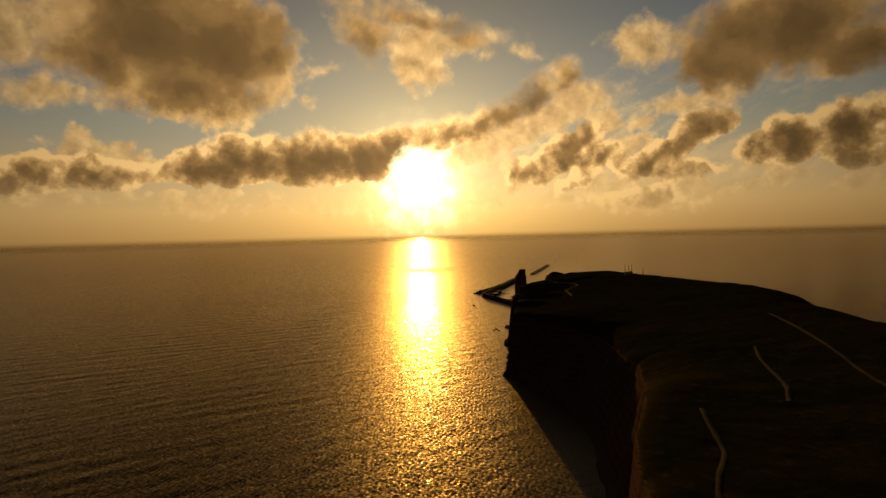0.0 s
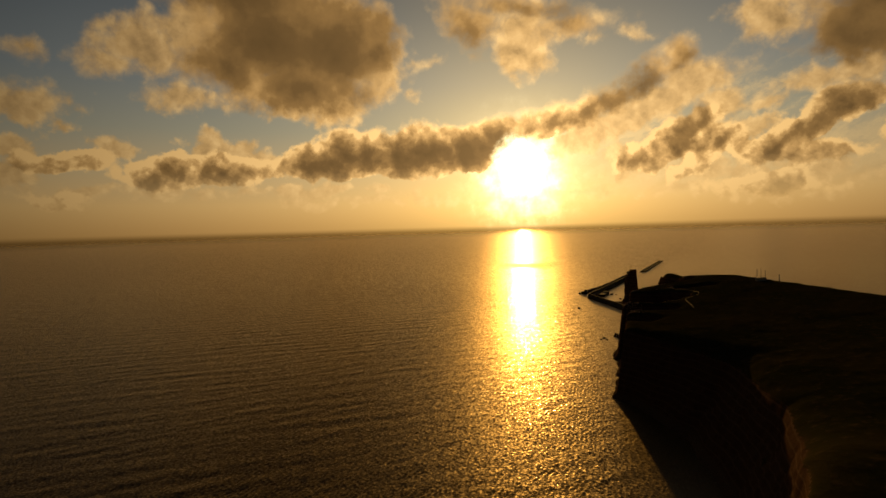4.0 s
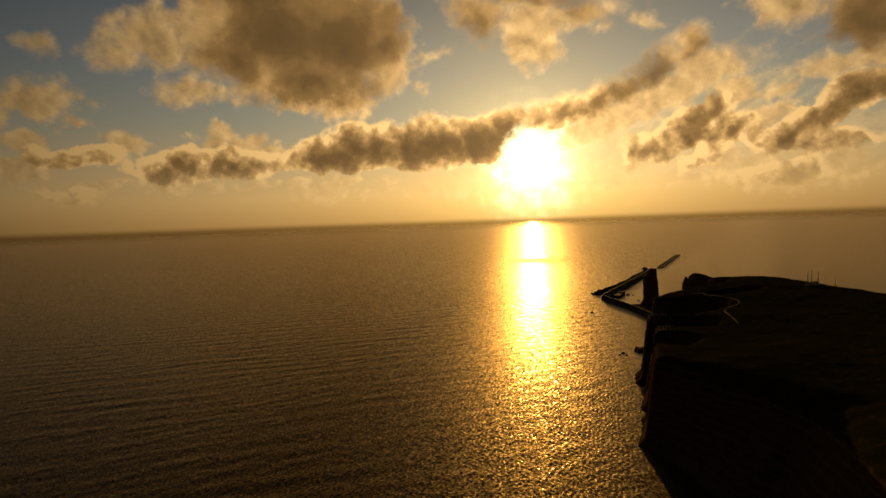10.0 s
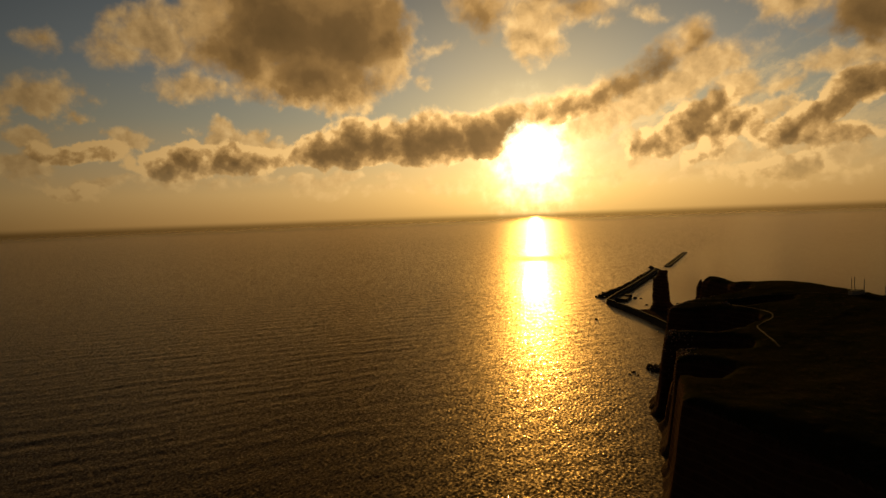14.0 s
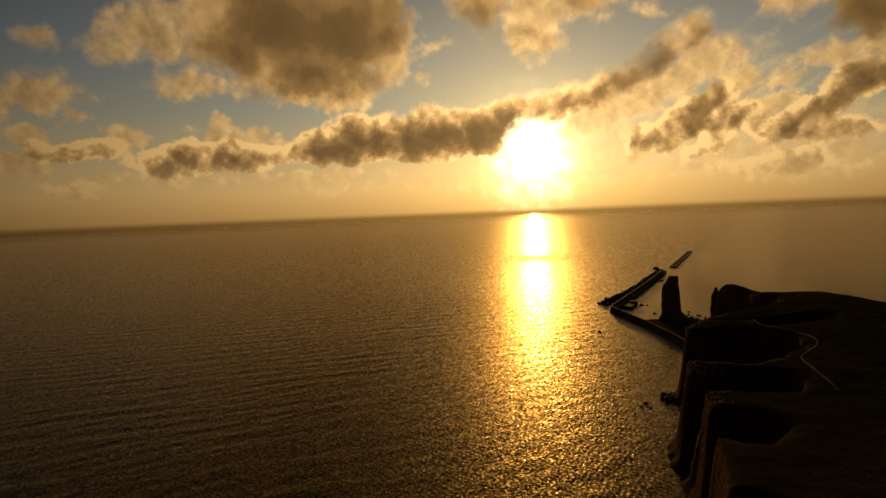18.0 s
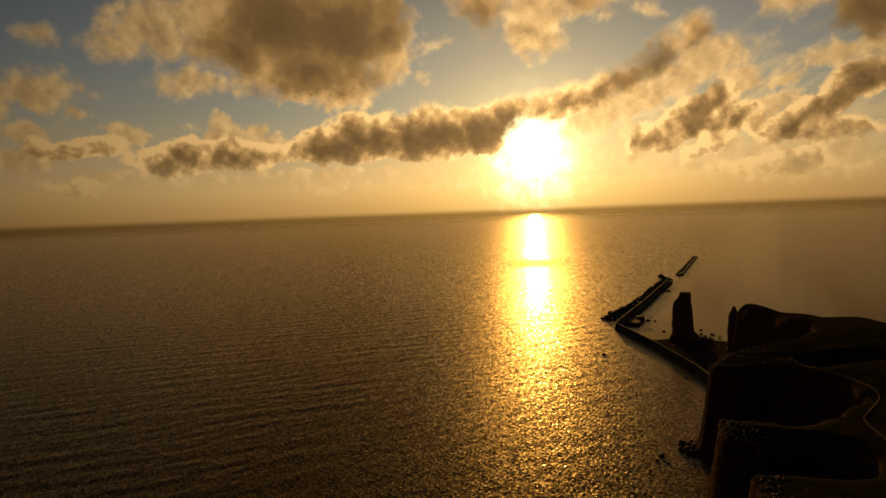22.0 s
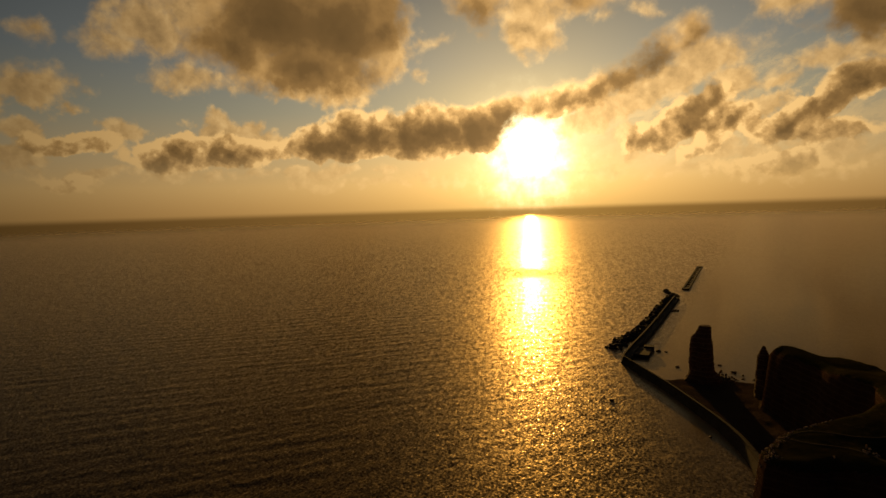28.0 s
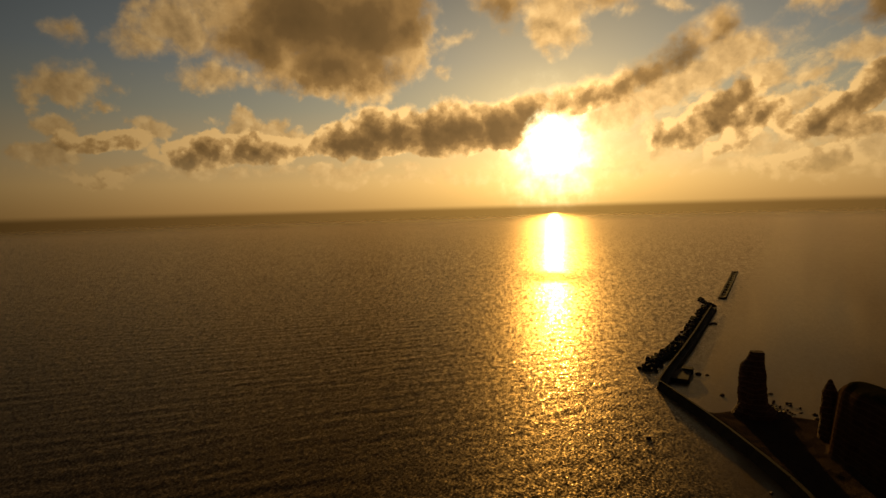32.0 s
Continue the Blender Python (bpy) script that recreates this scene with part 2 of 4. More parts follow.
def THICK_CLOUD(lump):
    # the great cloud left of the sun
    lump(-24.2, 18.7, 8.4, 4.29)
    lump(-19.0, 18.2, 7.1, 4.63)
    lump(-21.7, 14.3, 9.1, 2.84)
    lump(-28.6, 16.3, 4.8, 2.93)
    lump(-14.1, 18.4, 2.6, 3.46)
    lump(-26.1, 22.4, 11.0, 3.14)
    # grey hems of the cloud above the sun
    lump(-4.8, 19.8, 3.4, 2.02, -30)
    lump(5.5, 19.2, 3.9, 1.08)
    lump(0.3, 21.4, 7.1, 1.32, -7)
    # the bank that hides the upper edge of the sun
    lump(-20.4, 7.3, 3.4, 1.56)
    lump(-17.0, 8.0, 3.5, 2.02)
    lump(-12.9, 7.6, 4.1, 1.92)
    lump(-8.8, 8.0, 3.5, 2.03, -3)
    lump(-5.6, 8.3, 2.9, 2.26, 16)
    lump(-2.7, 9.5, 2.0, 1.58, 21)
    lump(-18.9, 9.5, 0.9, 0.66)
    lump(-15.6, 9.8, 1.0, 0.61)
    lump(-10.5, 9.9, 1.3, 0.61)
    lump(-7.0, 10.2, 1.3, 0.56, -3)
    # the ridge that climbs away from the sun
    lump(0.8, 9.9, 2.2, 0.83, 11)
    lump(3.4, 10.6, 2.4, 1.21, 15)
    lump(6.4, 11.5, 2.1, 1.41, 20)
    lump(9.3, 12.2, 2.7, 1.29, 24)
    lump(12.4, 13.8, 3.4, 1.47, 30)
    lump(15.4, 15.1, 1.8, 1.43, 29)
    # torn cloud under the ridge
    lump(16.0, 9.2, 2.3, 0.73, 28)
    lump(15.5, 7.0, 3.5, 0.94, 3)
    lump(18.1, 7.5, 1.8, 1.02, 5)
    lump(12.1, 6.5, 2.0, 0.7, 16)
    lump(15.8, 4.9, 1.2, 0.53, 17)
    # banks further from the sun
    lump(22.9, 6.3, 2.4, 0.98, 17)
    lump(25.7, 8.1, 2.6, 1.27, 31)
    lump(28.0, 9.5, 2.1, 1.55, 21)
    lump(25.8, 5.5, 2.6, 0.47)
    lump(23.8, 3.6, 1.2, 0.59, 19)
    lump(22.1, 3.2, 2.5, 0.35)
    # low banks on the other side
    lump(-36.4, 5.5, 2.0, 0.76, 11)
    lump(-34.0, 6.0, 2.8, 1.14, 11)
    lump(-30.5, 6.3, 2.9, 1.07)
    lump(-27.1, 6.3, 2.3, 0.82)
    lump(-42.7, 6.8, 1.7, 0.43)
    lump(-43.7, 3.3, 1.1, 0.39)
    # the wide cloud and the bank that open the view
    lump(34.5, 17.3, 7.8, 4.3)
    lump(28.7, 15.3, 4.7, 2.77, -19)
    lump(39.2, 14.5, 5.3, 2.56, -13)
    lump(34.4, 7.7, 3.2, 1.77, 14)
    lump(38.8, 8.3, 2.7, 1.73, -8)
    lump(40.1, 5.9, 2.1, 0.91, -6)


def THIN_CLOUD(lump):
    # pale side of the great cloud
    lump(-36.3, 16.7, 3.6, 2.53, 5)
    lump(-32.7, 18.7, 3.3, 2.08, 5)
    lump(-33.8, 12.8, 3.7, 1.29, 3)
    lump(-38.9, 15.3, 2.3, 1.29, 5)
    lump(-45.5, 11.0, 3.2, 1.44, 5)
    lump(-44.0, 15.5, 1.2, 1.05, 7)
    lump(-13.7, 16.1, 2.3, 2.83)
    lump(-20.2, 12.4, 5.1, 1.5)
    # hanging tongue of light cloud
    lump(0.6, 17.2, 2.5, 2.59, -5)
    lump(0.8, 19.2, 3.3, 1.7, -6)
    # bright cloud below the ridge
    lump(11.9, 10.6, 5.6, 1.59, 18)
    lump(15.6, 12.4, 4.2, 1.85, 22)
    lump(18.6, 13.3, 2.0, 0.55, 14)
    lump(5.5, 8.0, 3.7, 1.1, 7)
    lump(8.0, 9.4, 3.6, 1.2, 15)
    lump(10.3, 6.5, 2.2, 1.07, -5)
    lump(10.1, 4.9, 0.6, 0.87, -4)
    # sunlit tops and rags
    lump(18.6, 10.9, 2.5, 0.9, 11)
    lump(21.9, 10.3, 0.9, 0.19, 7)
    lump(21.2, 8.2, 1.5, 0.68, -7)
    lump(15.5, 8.1, 2.8, 1.04, 10)
    lump(16.7, 4.4, 2.3, 0.83, -5)
    lump(16.5, 3.0, 2.8, 0.31, -4)
    lump(20.4, 4.1, 2.4, 0.7, -5)
    lump(28.5, 12.1, 1.3, 1.88, 19)
    lump(26.9, 3.8, 2.5, 0.57, 17)
    lump(24.2, 4.7, 3.1, 0.68, 6)
    lump(24.6, 2.5, 3.1, 0.39, -4)
    lump(11.5, 17.4, 1.1, 0.67, -9)
    lump(7.6, 17.5, 0.7, 0.26, 22)
    # warm puffs far from the sun
    lump(-30.6, 8.3, 2.3, 1.16)
    lump(-28.4, 8.6, 1.5, 1.07)
    lump(-38.8, 8.0, 1.2, 0.84)
    lump(-46.3, 7.7, 1.2, 0.69, 3)
    lump(-47.2, 5.5, 2.7, 0.92)
    lump(-42.5, 9.8, 0.5, 0.38, 4)
    lump(-10.6, 13.6, 0.5, 0.48)
    lump(-10.2, 16.7, 1.1, 0.37, 21)
    lump(-26.5, 7.1, 2.2, 0.87)
    # low rags along the horizon
    lump(-23.4, 4.5, 1.2, 0.68)
    lump(-20.0, 4.2, 2.6, 0.46)
    lump(-16.6, 2.8, 4.1, 0.29)
    lump(-14.8, 4.0, 1.6, 0.35)
    lump(6.5, 3.1, 3.2, 0.17, -3)
    lump(-4.9, 3.1, 1.8, 0.23, -3)
    lump(-35.8, 4.1, 5.9, 0.31)
    # bright hems of the opening clouds
    lump(26.3, 11.9, 3.0, 1.25, 9)
    lump(22.4, 17.7, 3.1, 1.95, -8)
    lump(33.6, 7.0, 2.9, 1.69, 15)
    lump(31.4, 3.9, 3.0, 0.51, 13)
    lump(39.2, 3.6, 2.0, 0.65, -5)


build_sky()

sun_lamp = bpy.data.lights.new("sun", "SUN")
sun_lamp.energy, sun_lamp.angle, sun_lamp.color = 2.9, radians(0.8), (1.0, 0.52, 0.11)
sun = new("sun", sun_lamp)
sun.matrix_world = look((0, 0, 0), (0, -math.cos(radians(SUN_EL)), -math.sin(radians(SUN_EL))))

# ---------------------------------------------------------------- materials
def material(name):
    m = bpy.data.materials.new(name)
    m.use_nodes = True
    t = m.node_tree
    return m, Nodes(t), t.nodes["Principled BSDF"]


def object_co(s):
    return s.t.nodes.new("ShaderNodeTexCoord").outputs["Object"]


def bump(s, height, strength, distance, normal=None):
    b = s.t.nodes.new("ShaderNodeBump")
    s.put(b.inputs["Strength"], strength)
    s.put(b.inputs["Distance"], distance)
    s.put(b.inputs["Height"], height)
    if normal is not None:
        s.put(b.inputs["Normal"], normal)
    return b.outputs[0]


def make_sea():
    """Water: the waves near the coast are modelled, the ripples on them and the far waves are fine relief."""
    m, s, p = material("sea_water")
    co = object_co(s)
    up = s.t.nodes.new("ShaderNodeCombineXYZ")
    up.inputs[2].default_value = 1.0
    pos = s.t.nodes.new("ShaderNodeSeparateXYZ")
    s.put(pos.inputs[0], co)
    # 0 among the modelled waves, 1 on the open water beyond
    out_y = s.span(pos.outputs[1], 1000.0, 2600.0)
    out_x = s.span(s.math("MULTIPLY", pos.outputs[0], -1.0), 250.0, 900.0)
    outer = s.math("MAXIMUM", out_y, out_x)
    geo = s.t.nodes.new("ShaderNodeNewGeometry")
    base = s.t.nodes.new("ShaderNodeMix")
    base.data_type = "VECTOR"
    s.put(base.inputs[0], outer)
    s.put(base.inputs[4], geo.outputs["Normal"])
    s.put(base.inputs[5], up.outputs[0])
    turn = s.t.nodes.new("ShaderNodeMapping")
    s.put(turn.inputs["Vector"], co)
    turn.inputs["Rotation"].default_value = (0, 0, radians(-38))
    turn.inputs["Scale"].default_value = (0.35, 1.0, 1.0)
    swell = s.noise(turn.outputs[0], 0.05, 5.0, 0.62)
    shore = s.math("MAXIMUM", s.math("MULTIPLY_ADD", pos.outputs[1], 0.08, 28.0), s.math("MULTIPLY_ADD", pos.outputs[1], 0.39, -247.0))
    inside = s.math("SUBTRACT", pos.outputs[0], shore)
    # ripples lie down below the cliffs, and more so in the lee of mole and breakwater
    lee = s.math("MULTIPLY", s.span(inside, 4.0, 34.0), s.span(pos.outputs[1], 660.0, 760.0))
    open_k = s.math("MULTIPLY", s.span(inside, -14.0, 6.0, 1.0, 0.70), s.math("MULTIPLY_ADD", lee, -0.78, 1.0))
    n = bump(s, swell, outer, 1.2, base.outputs[1])
    # wind ripples a hand to a step across, and wave groups that lengthen towards the open sea
    chop = s.noise(co, 0.92, 2.0, 0.55, out="Color")
    reach = s.math("MAXIMUM", s.math("SUBTRACT", pos.outputs[1], 60.0), 150.0)
    fan = s.t.nodes.new("ShaderNodeCombineXYZ")
    s.put(fan.inputs[0], s.math("DIVIDE", s.math("MULTIPLY", pos.outputs[0], 400.0), reach))
    s.put(fan.inputs[1], s.math("DIVIDE", -160000.0, reach))
    group = s.noise(fan.outputs[0], 0.75, 2.0, 0.6, out="Color")
    half = (0.5, 0.5, 0.5)
    lean = s.vec("ADD", s.vec("MULTIPLY", s.vec("SUBTRACT", chop, half), (0.56, 0.56, 0.0)), s.vec("MULTIPLY", s.vec("SUBTRACT", group, half), (0.30, 0.30, 0.0)))
    n = s.vec("NORMALIZE", s.vec("ADD", n, s.vec("SCALE", lean, scale=s.math("MULTIPLY", open_k, s.span(reach, 1200.0, 3400.0, 1.0, 0.25)))))
    wind = s.noise(co, 0.004, 3.0, 0.5)
    rough = s.math("ADD", s.math("MULTIPLY", outer, 0.02), s.span(wind, 0.35, 0.65, 0.065, 0.09))
    rough = s.math("MULTIPLY_ADD", lee, -0.035, rough)
    # a rougher band on the open sea, added to dim part of the glitter
    bend = s.math("MULTIPLY", s.math("SUBTRACT", s.noise(co, 0.012, 3.0, 0.6), 0.5), 160.0)
    lane = s.math("ABSOLUTE", s.math("SUBTRACT", s.math("ADD", s.math("MULTIPLY_ADD", pos.outputs[0], 0.12, pos.outputs[1]), bend), 1620.0))
    across = s.span(s.math("ABSOLUTE", s.math("SUBTRACT", pos.outputs[0], 15.0)), 20.0, 100.0, 1.0, 0.0)
    rough = s.math("ADD", rough, s.math("MULTIPLY", s.span(lane, 20.0, 190.0, 0.34, 0.0), across))
    # silty brown water, lighter in the lee, under a glossy skin
    s.t.nodes.remove(p)
    deep = s.t.nodes.new("ShaderNodeBsdfDiffuse")
    s.put(deep.inputs["Color"], s.mix(lee, s.mix(s.span(wind, 0.3, 0.7), (0.052, 0.031, 0.009), (0.040, 0.024, 0.0065)), (0.088, 0.055, 0.018)))
    s.put(deep.inputs["Normal"], n)
    # both gloss lobes are tinted, putting sunset gold into the reflection's colour
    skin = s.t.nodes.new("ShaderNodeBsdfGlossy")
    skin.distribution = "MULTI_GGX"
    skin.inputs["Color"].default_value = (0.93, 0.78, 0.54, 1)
    s.put(skin.inputs["Roughness"], rough)
    s.put(skin.inputs["Normal"], n)
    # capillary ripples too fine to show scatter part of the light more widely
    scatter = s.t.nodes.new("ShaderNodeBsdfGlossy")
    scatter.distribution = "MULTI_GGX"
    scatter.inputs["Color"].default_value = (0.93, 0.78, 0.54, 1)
    s.put(scatter.inputs["Roughness"], s.math("ADD", rough, 0.36))
    s.put(scatter.inputs["Normal"], n)
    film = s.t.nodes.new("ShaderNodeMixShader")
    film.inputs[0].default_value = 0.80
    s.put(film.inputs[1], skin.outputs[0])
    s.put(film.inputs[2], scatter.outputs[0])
    gloss = s.t.nodes.new("ShaderNodeFresnel")
    gloss.inputs["IOR"].default_value = 1.33
    s.put(gloss.inputs["Normal"], n)
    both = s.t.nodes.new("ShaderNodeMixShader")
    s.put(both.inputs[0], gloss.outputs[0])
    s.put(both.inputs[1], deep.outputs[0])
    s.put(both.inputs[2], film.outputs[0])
    # distance haze is put into the sheet: its rim fades to clear
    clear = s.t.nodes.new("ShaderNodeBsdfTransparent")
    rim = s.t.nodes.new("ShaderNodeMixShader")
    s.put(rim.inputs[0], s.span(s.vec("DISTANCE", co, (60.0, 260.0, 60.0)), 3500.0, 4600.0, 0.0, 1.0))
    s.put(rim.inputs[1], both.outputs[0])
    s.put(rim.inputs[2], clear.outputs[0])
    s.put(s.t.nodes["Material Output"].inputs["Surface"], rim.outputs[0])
    return m


def rocky(name, c0, c1, c2, scale, depth, strata=0.0, rough=0.9):
    m, s, p = material(name)
    co = object_co(s)
    big = s.noise(co, scale * 0.15, 4.0, 0.55)
    small = s.noise(co, scale, 6.0, 0.65)
    col = s.mix(s.span(big, 0.35, 0.65), c0, c1)
    col = s.mix(s.span(small, 0.52, 0.72), col, c2)
    if strata:
        sep = s.t.nodes.new("ShaderNodeSeparateXYZ")
        s.put(sep.inputs[0], co)
        level = s.math("ADD", sep.outputs[2], s.math("MULTIPLY", big, 6.0))
        wave = s.math("SINE", s.math("MULTIPLY", level, strata))
        col = s.mix(s.span(wave, 0.55, 0.9, 0.0, 0.65), col, c2)
    s.put(p.inputs["Base Color"], col)
    p.inputs["Roughness"].default_value = rough
    p.inputs["Specular IOR Level"].default_value = 0.05
    s.put(p.inputs["Normal"], bump(s, small, 0.8, depth))
    return m


def make_ground():
    """Turf where the land lies level, red sandstone in beds where it breaks away, shingle near the water."""
    m, s, p = material("turf_and_sandstone")
    co = object_co(s)
    geo = s.t.nodes.new("ShaderNodeNewGeometry")
    nz = s.t.nodes.new("ShaderNodeSeparateXYZ")
    s.put(nz.inputs[0], geo.outputs["True Normal"])
    pz = s.t.nodes.new("ShaderNodeSeparateXYZ")
    s.put(pz.inputs[0], co)
    big = s.noise(co, 0.03, 4.0, 0.55)
    mid = s.noise(co, 0.25, 5.0, 0.6)
    tiny = s.noise(co, 1.6, 5.0, 0.65)
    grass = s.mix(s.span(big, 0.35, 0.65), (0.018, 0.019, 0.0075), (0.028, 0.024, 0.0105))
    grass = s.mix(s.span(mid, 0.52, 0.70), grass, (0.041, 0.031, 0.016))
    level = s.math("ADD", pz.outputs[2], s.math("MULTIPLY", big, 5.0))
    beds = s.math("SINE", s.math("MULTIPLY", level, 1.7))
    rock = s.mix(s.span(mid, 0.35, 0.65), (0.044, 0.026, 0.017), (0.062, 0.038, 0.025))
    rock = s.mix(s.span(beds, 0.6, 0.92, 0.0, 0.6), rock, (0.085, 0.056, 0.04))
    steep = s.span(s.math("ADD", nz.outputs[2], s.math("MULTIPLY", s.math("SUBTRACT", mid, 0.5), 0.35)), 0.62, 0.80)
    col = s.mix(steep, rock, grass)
    shingle = s.mix(s.span(tiny, 0.4, 0.6), (0.05, 0.036, 0.025), (0.085, 0.060, 0.043))
    col = s.mix(s.span(pz.outputs[2], 3.2, 5.5), shingle, col)
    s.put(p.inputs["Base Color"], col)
    p.inputs["Roughness"].default_value = 0.95
    p.inputs["Specular IOR Level"].default_value = 0.0
    n = bump(s, mid, 0.7, 0.8)
    s.put(p.inputs["Normal"], bump(s, tiny, 0.8, 0.35, n))
    return m


def plain(name, c0, c1, scale, rough=0.7, metal=0.0, depth=0.02):
    m, s, p = material(name)
    v = s.noise(object_co(s), scale, 5.0, 0.6)
    s.put(p.inputs["Base Color"], s.mix(s.span(v, 0.3, 0.7), c0, c1))
    p.inputs["Roughness"].default_value, p.inputs["Metallic"].default_value = rough, metal
    if rough > 0.8:
        p.inputs["Specular IOR Level"].default_value = 0.03
    s.put(p.inputs["Normal"], bump(s, v, 0.5, depth))
    return m


SEA = make_sea()
GROUND = make_ground()
SANDSTONE = rocky("red_sandstone", (0.075, 0.038, 0.025), (0.105, 0.058, 0.038), (0.19, 0.12, 0.08), 0.6, 0.5, strata=1.7)
CHALKY = rocky("bird_whitened_rock", (0.28, 0.19, 0.14), (0.38, 0.28, 0.21), (0.55, 0.49, 0.41), 1.2, 0.1, rough=0.9)
BOULDER = rocky("wet_boulder", (0.07, 0.045, 0.032), (0.12, 0.08, 0.055), (0.05, 0.05, 0.03), 0.9, 0.3, rough=0.7)
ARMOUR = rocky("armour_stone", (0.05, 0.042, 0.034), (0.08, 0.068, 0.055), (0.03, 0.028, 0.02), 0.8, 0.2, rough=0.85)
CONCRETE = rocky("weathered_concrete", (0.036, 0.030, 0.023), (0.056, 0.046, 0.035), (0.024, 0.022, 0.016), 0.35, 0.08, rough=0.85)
GRAVEL = plain("pale_path_gravel", (0.036, 0.028, 0.020), (0.062, 0.047, 0.033), 0.9, 0.95, depth=0.05)
STEEL = plain("galvanised_steel", (0.28, 0.28, 0.27), (0.38, 0.37, 0.35), 3.0, 0.45, 0.8)
RENDERED = plain("grey_rendered_wall", (0.30, 0.28, 0.25), (0.38, 0.36, 0.32), 1.5, 0.85)
ROOFING = plain("dark_felt_roof", (0.05, 0.05, 0.05), (0.08, 0.075, 0.07), 1.2, 0.9)
PAINTED = plain("faded_white_paint", (0.62, 0.60, 0.56), (0.74, 0.72, 0.68), 2.0, 0.6)
TIMBER = plain("grey_weathered_timber", (0.16, 0.13, 0.10), (0.24, 0.20, 0.16), 4.0, 0.85)


# ---------------------------------------------------------------- building helpers
def mesh_from(name, verts, faces, mat, smooth=False):
    me = bpy.data.meshes.new(name)
    me.from_pydata([tuple(map(float, v)) for v in verts], [], faces)
    me.materials.append(mat)
    if smooth:
        me.polygons.foreach_set("use_smooth", [True] * len(me.polygons))
    me.update()
    return me


def mesh_of(name, bm, mat, smooth=False):
    me = bpy.data.meshes.new(name)
    bmesh.ops.recalc_face_normals(bm, faces=bm.faces[:])
    bm.to_mesh(me)
    bm.free()
    me.materials.append(mat)
    if smooth:
        me.polygons.foreach_set("use_smooth", [True] * len(me.polygons))
    return me


def part(name, data, parent, label=""):
    ob = new(name, data)
    ob.parent = parent
    if label:
        tagged(ob, label)
    return ob


def hashed(ix, iy, seed):
    """Repeatable random numbers in 0..1 for whole-number arrays."""
    h = (ix * 374761393 + iy * 668265263 + seed * 974634121) & 0xFFFFFFFF
    h = ((h ^ (h >> 13)) * 1274126177) & 0xFFFFFFFF
    return ((h ^ (h >> 16)) & 0xFFFF) / 65535.0


def ripple(x, y, size, seed=1):
    """Smooth value noise in -1..1 with features of about that many metres."""
    x, y = np.asarray(x, float) / size, np.asarray(y, float) / size
    ix, iy = np.floor(x).astype(np.int64), np.floor(y).astype(np.int64)
    fx, fy = x - ix, y - iy
    fx, fy = fx * fx * (3 - 2 * fx), fy * fy * (3 - 2 * fy)
    a, b = hashed(ix, iy, seed), hashed(ix + 1, iy, seed)
    c, d = hashed(ix, iy + 1, seed), hashed(ix + 1, iy + 1, seed)
    return 2 * ((a * (1 - fx) + b * fx) * (1 - fy) + (c * (1 - fx) + d * fx) * fy) - 1


def rough_noise(x, y, size, seed=1, octaves=4):
    return sum(ripple(x, y, size / 2 ** k, seed + k) / 2 ** k for k in range(octaves)) / 1.6


def ease(v, lo, hi):
    t = np.clip((np.asarray(v, float) - lo) / (hi - lo), 0, 1)
    return t * t * (3 - 2 * t)


def grid_faces(nx, ny):
    return [(j * nx + i, j * nx + i + 1, (j + 1) * nx + i + 1, (j + 1) * nx + i) for j in range(ny - 1) for i in range(nx - 1)]


def smooth_line(points, step):
    """A rounded line through the points, cut into steps."""
    pts = [Vector(p) for p in points]
    pts = [2 * pts[0] - pts[1]] + pts + [2 * pts[-1] - pts[-2]]
    fine = []
    for a, b, c, d in zip(pts, pts[1:], pts[2:], pts[3:]):
        for k in range(12):
            t = k / 12
            fine.append(0.5 * (2 * b + (c - a) * t + (2 * a - 5 * b + 4 * c - d) * t * t + (3 * b - a - 3 * c + d) * t ** 3))
    fine.append(pts[-2])
    out, gone = [fine[0]], 0.0
    for a, b in zip(fine, fine[1:]):
        gone += (b - a).length
        if gone >= step:
            out.append(b)
            gone = 0.0
    if (out[-1] - fine[-1]).length > step * 0.3:
        out.append(fine[-1])
    return out


def sides(line):
    """For each point of a line the level unit vector to its right."""
    out = []
    for i in range(len(line)):
        d = line[min(i + 1, len(line) - 1)] - line[max(i - 1, 0)]
        out.append(Vector((d.y, -d.x, 0)).normalized())
    return out


def swept(line, section):
    """A closed solid with the section (offset to the right, height) drawn along the line."""
    bm = bmesh.new()
    rings = []
    for p, r in zip(line, sides(line)):
        rings.append([bm.verts.new(p + r * o + Vector((0, 0, h))) for o, h in section])
    n = len(section)
    for a, b in zip(rings, rings[1:]):
        for k in range(n):
            bm.faces.new((a[k], a[(k + 1) % n], b[(k + 1) % n], b[k]))
    bm.faces.new(rings[0])
    bm.faces.new(rings[-1][::-1])
    return bm


def box(bm, cx, cy, z0, sx, sy, sz, turn=0.0, bevel=0.0):
    made = bmesh.ops.create_cube(bm, size=1.0)["verts"]
    m = Matrix.Translation((cx, cy, z0 + sz / 2)) @ Matrix.Rotation(turn, 4, "Z") @ Matrix.Diagonal((sx, sy, sz, 1))
    bmesh.ops.transform(bm, matrix=m, verts=made)
    if bevel:
        edges = list({e for v in made for e in v.link_edges})
        bmesh.ops.bevel(bm, geom=edges, offset=bevel, segments=1, affect="EDGES")


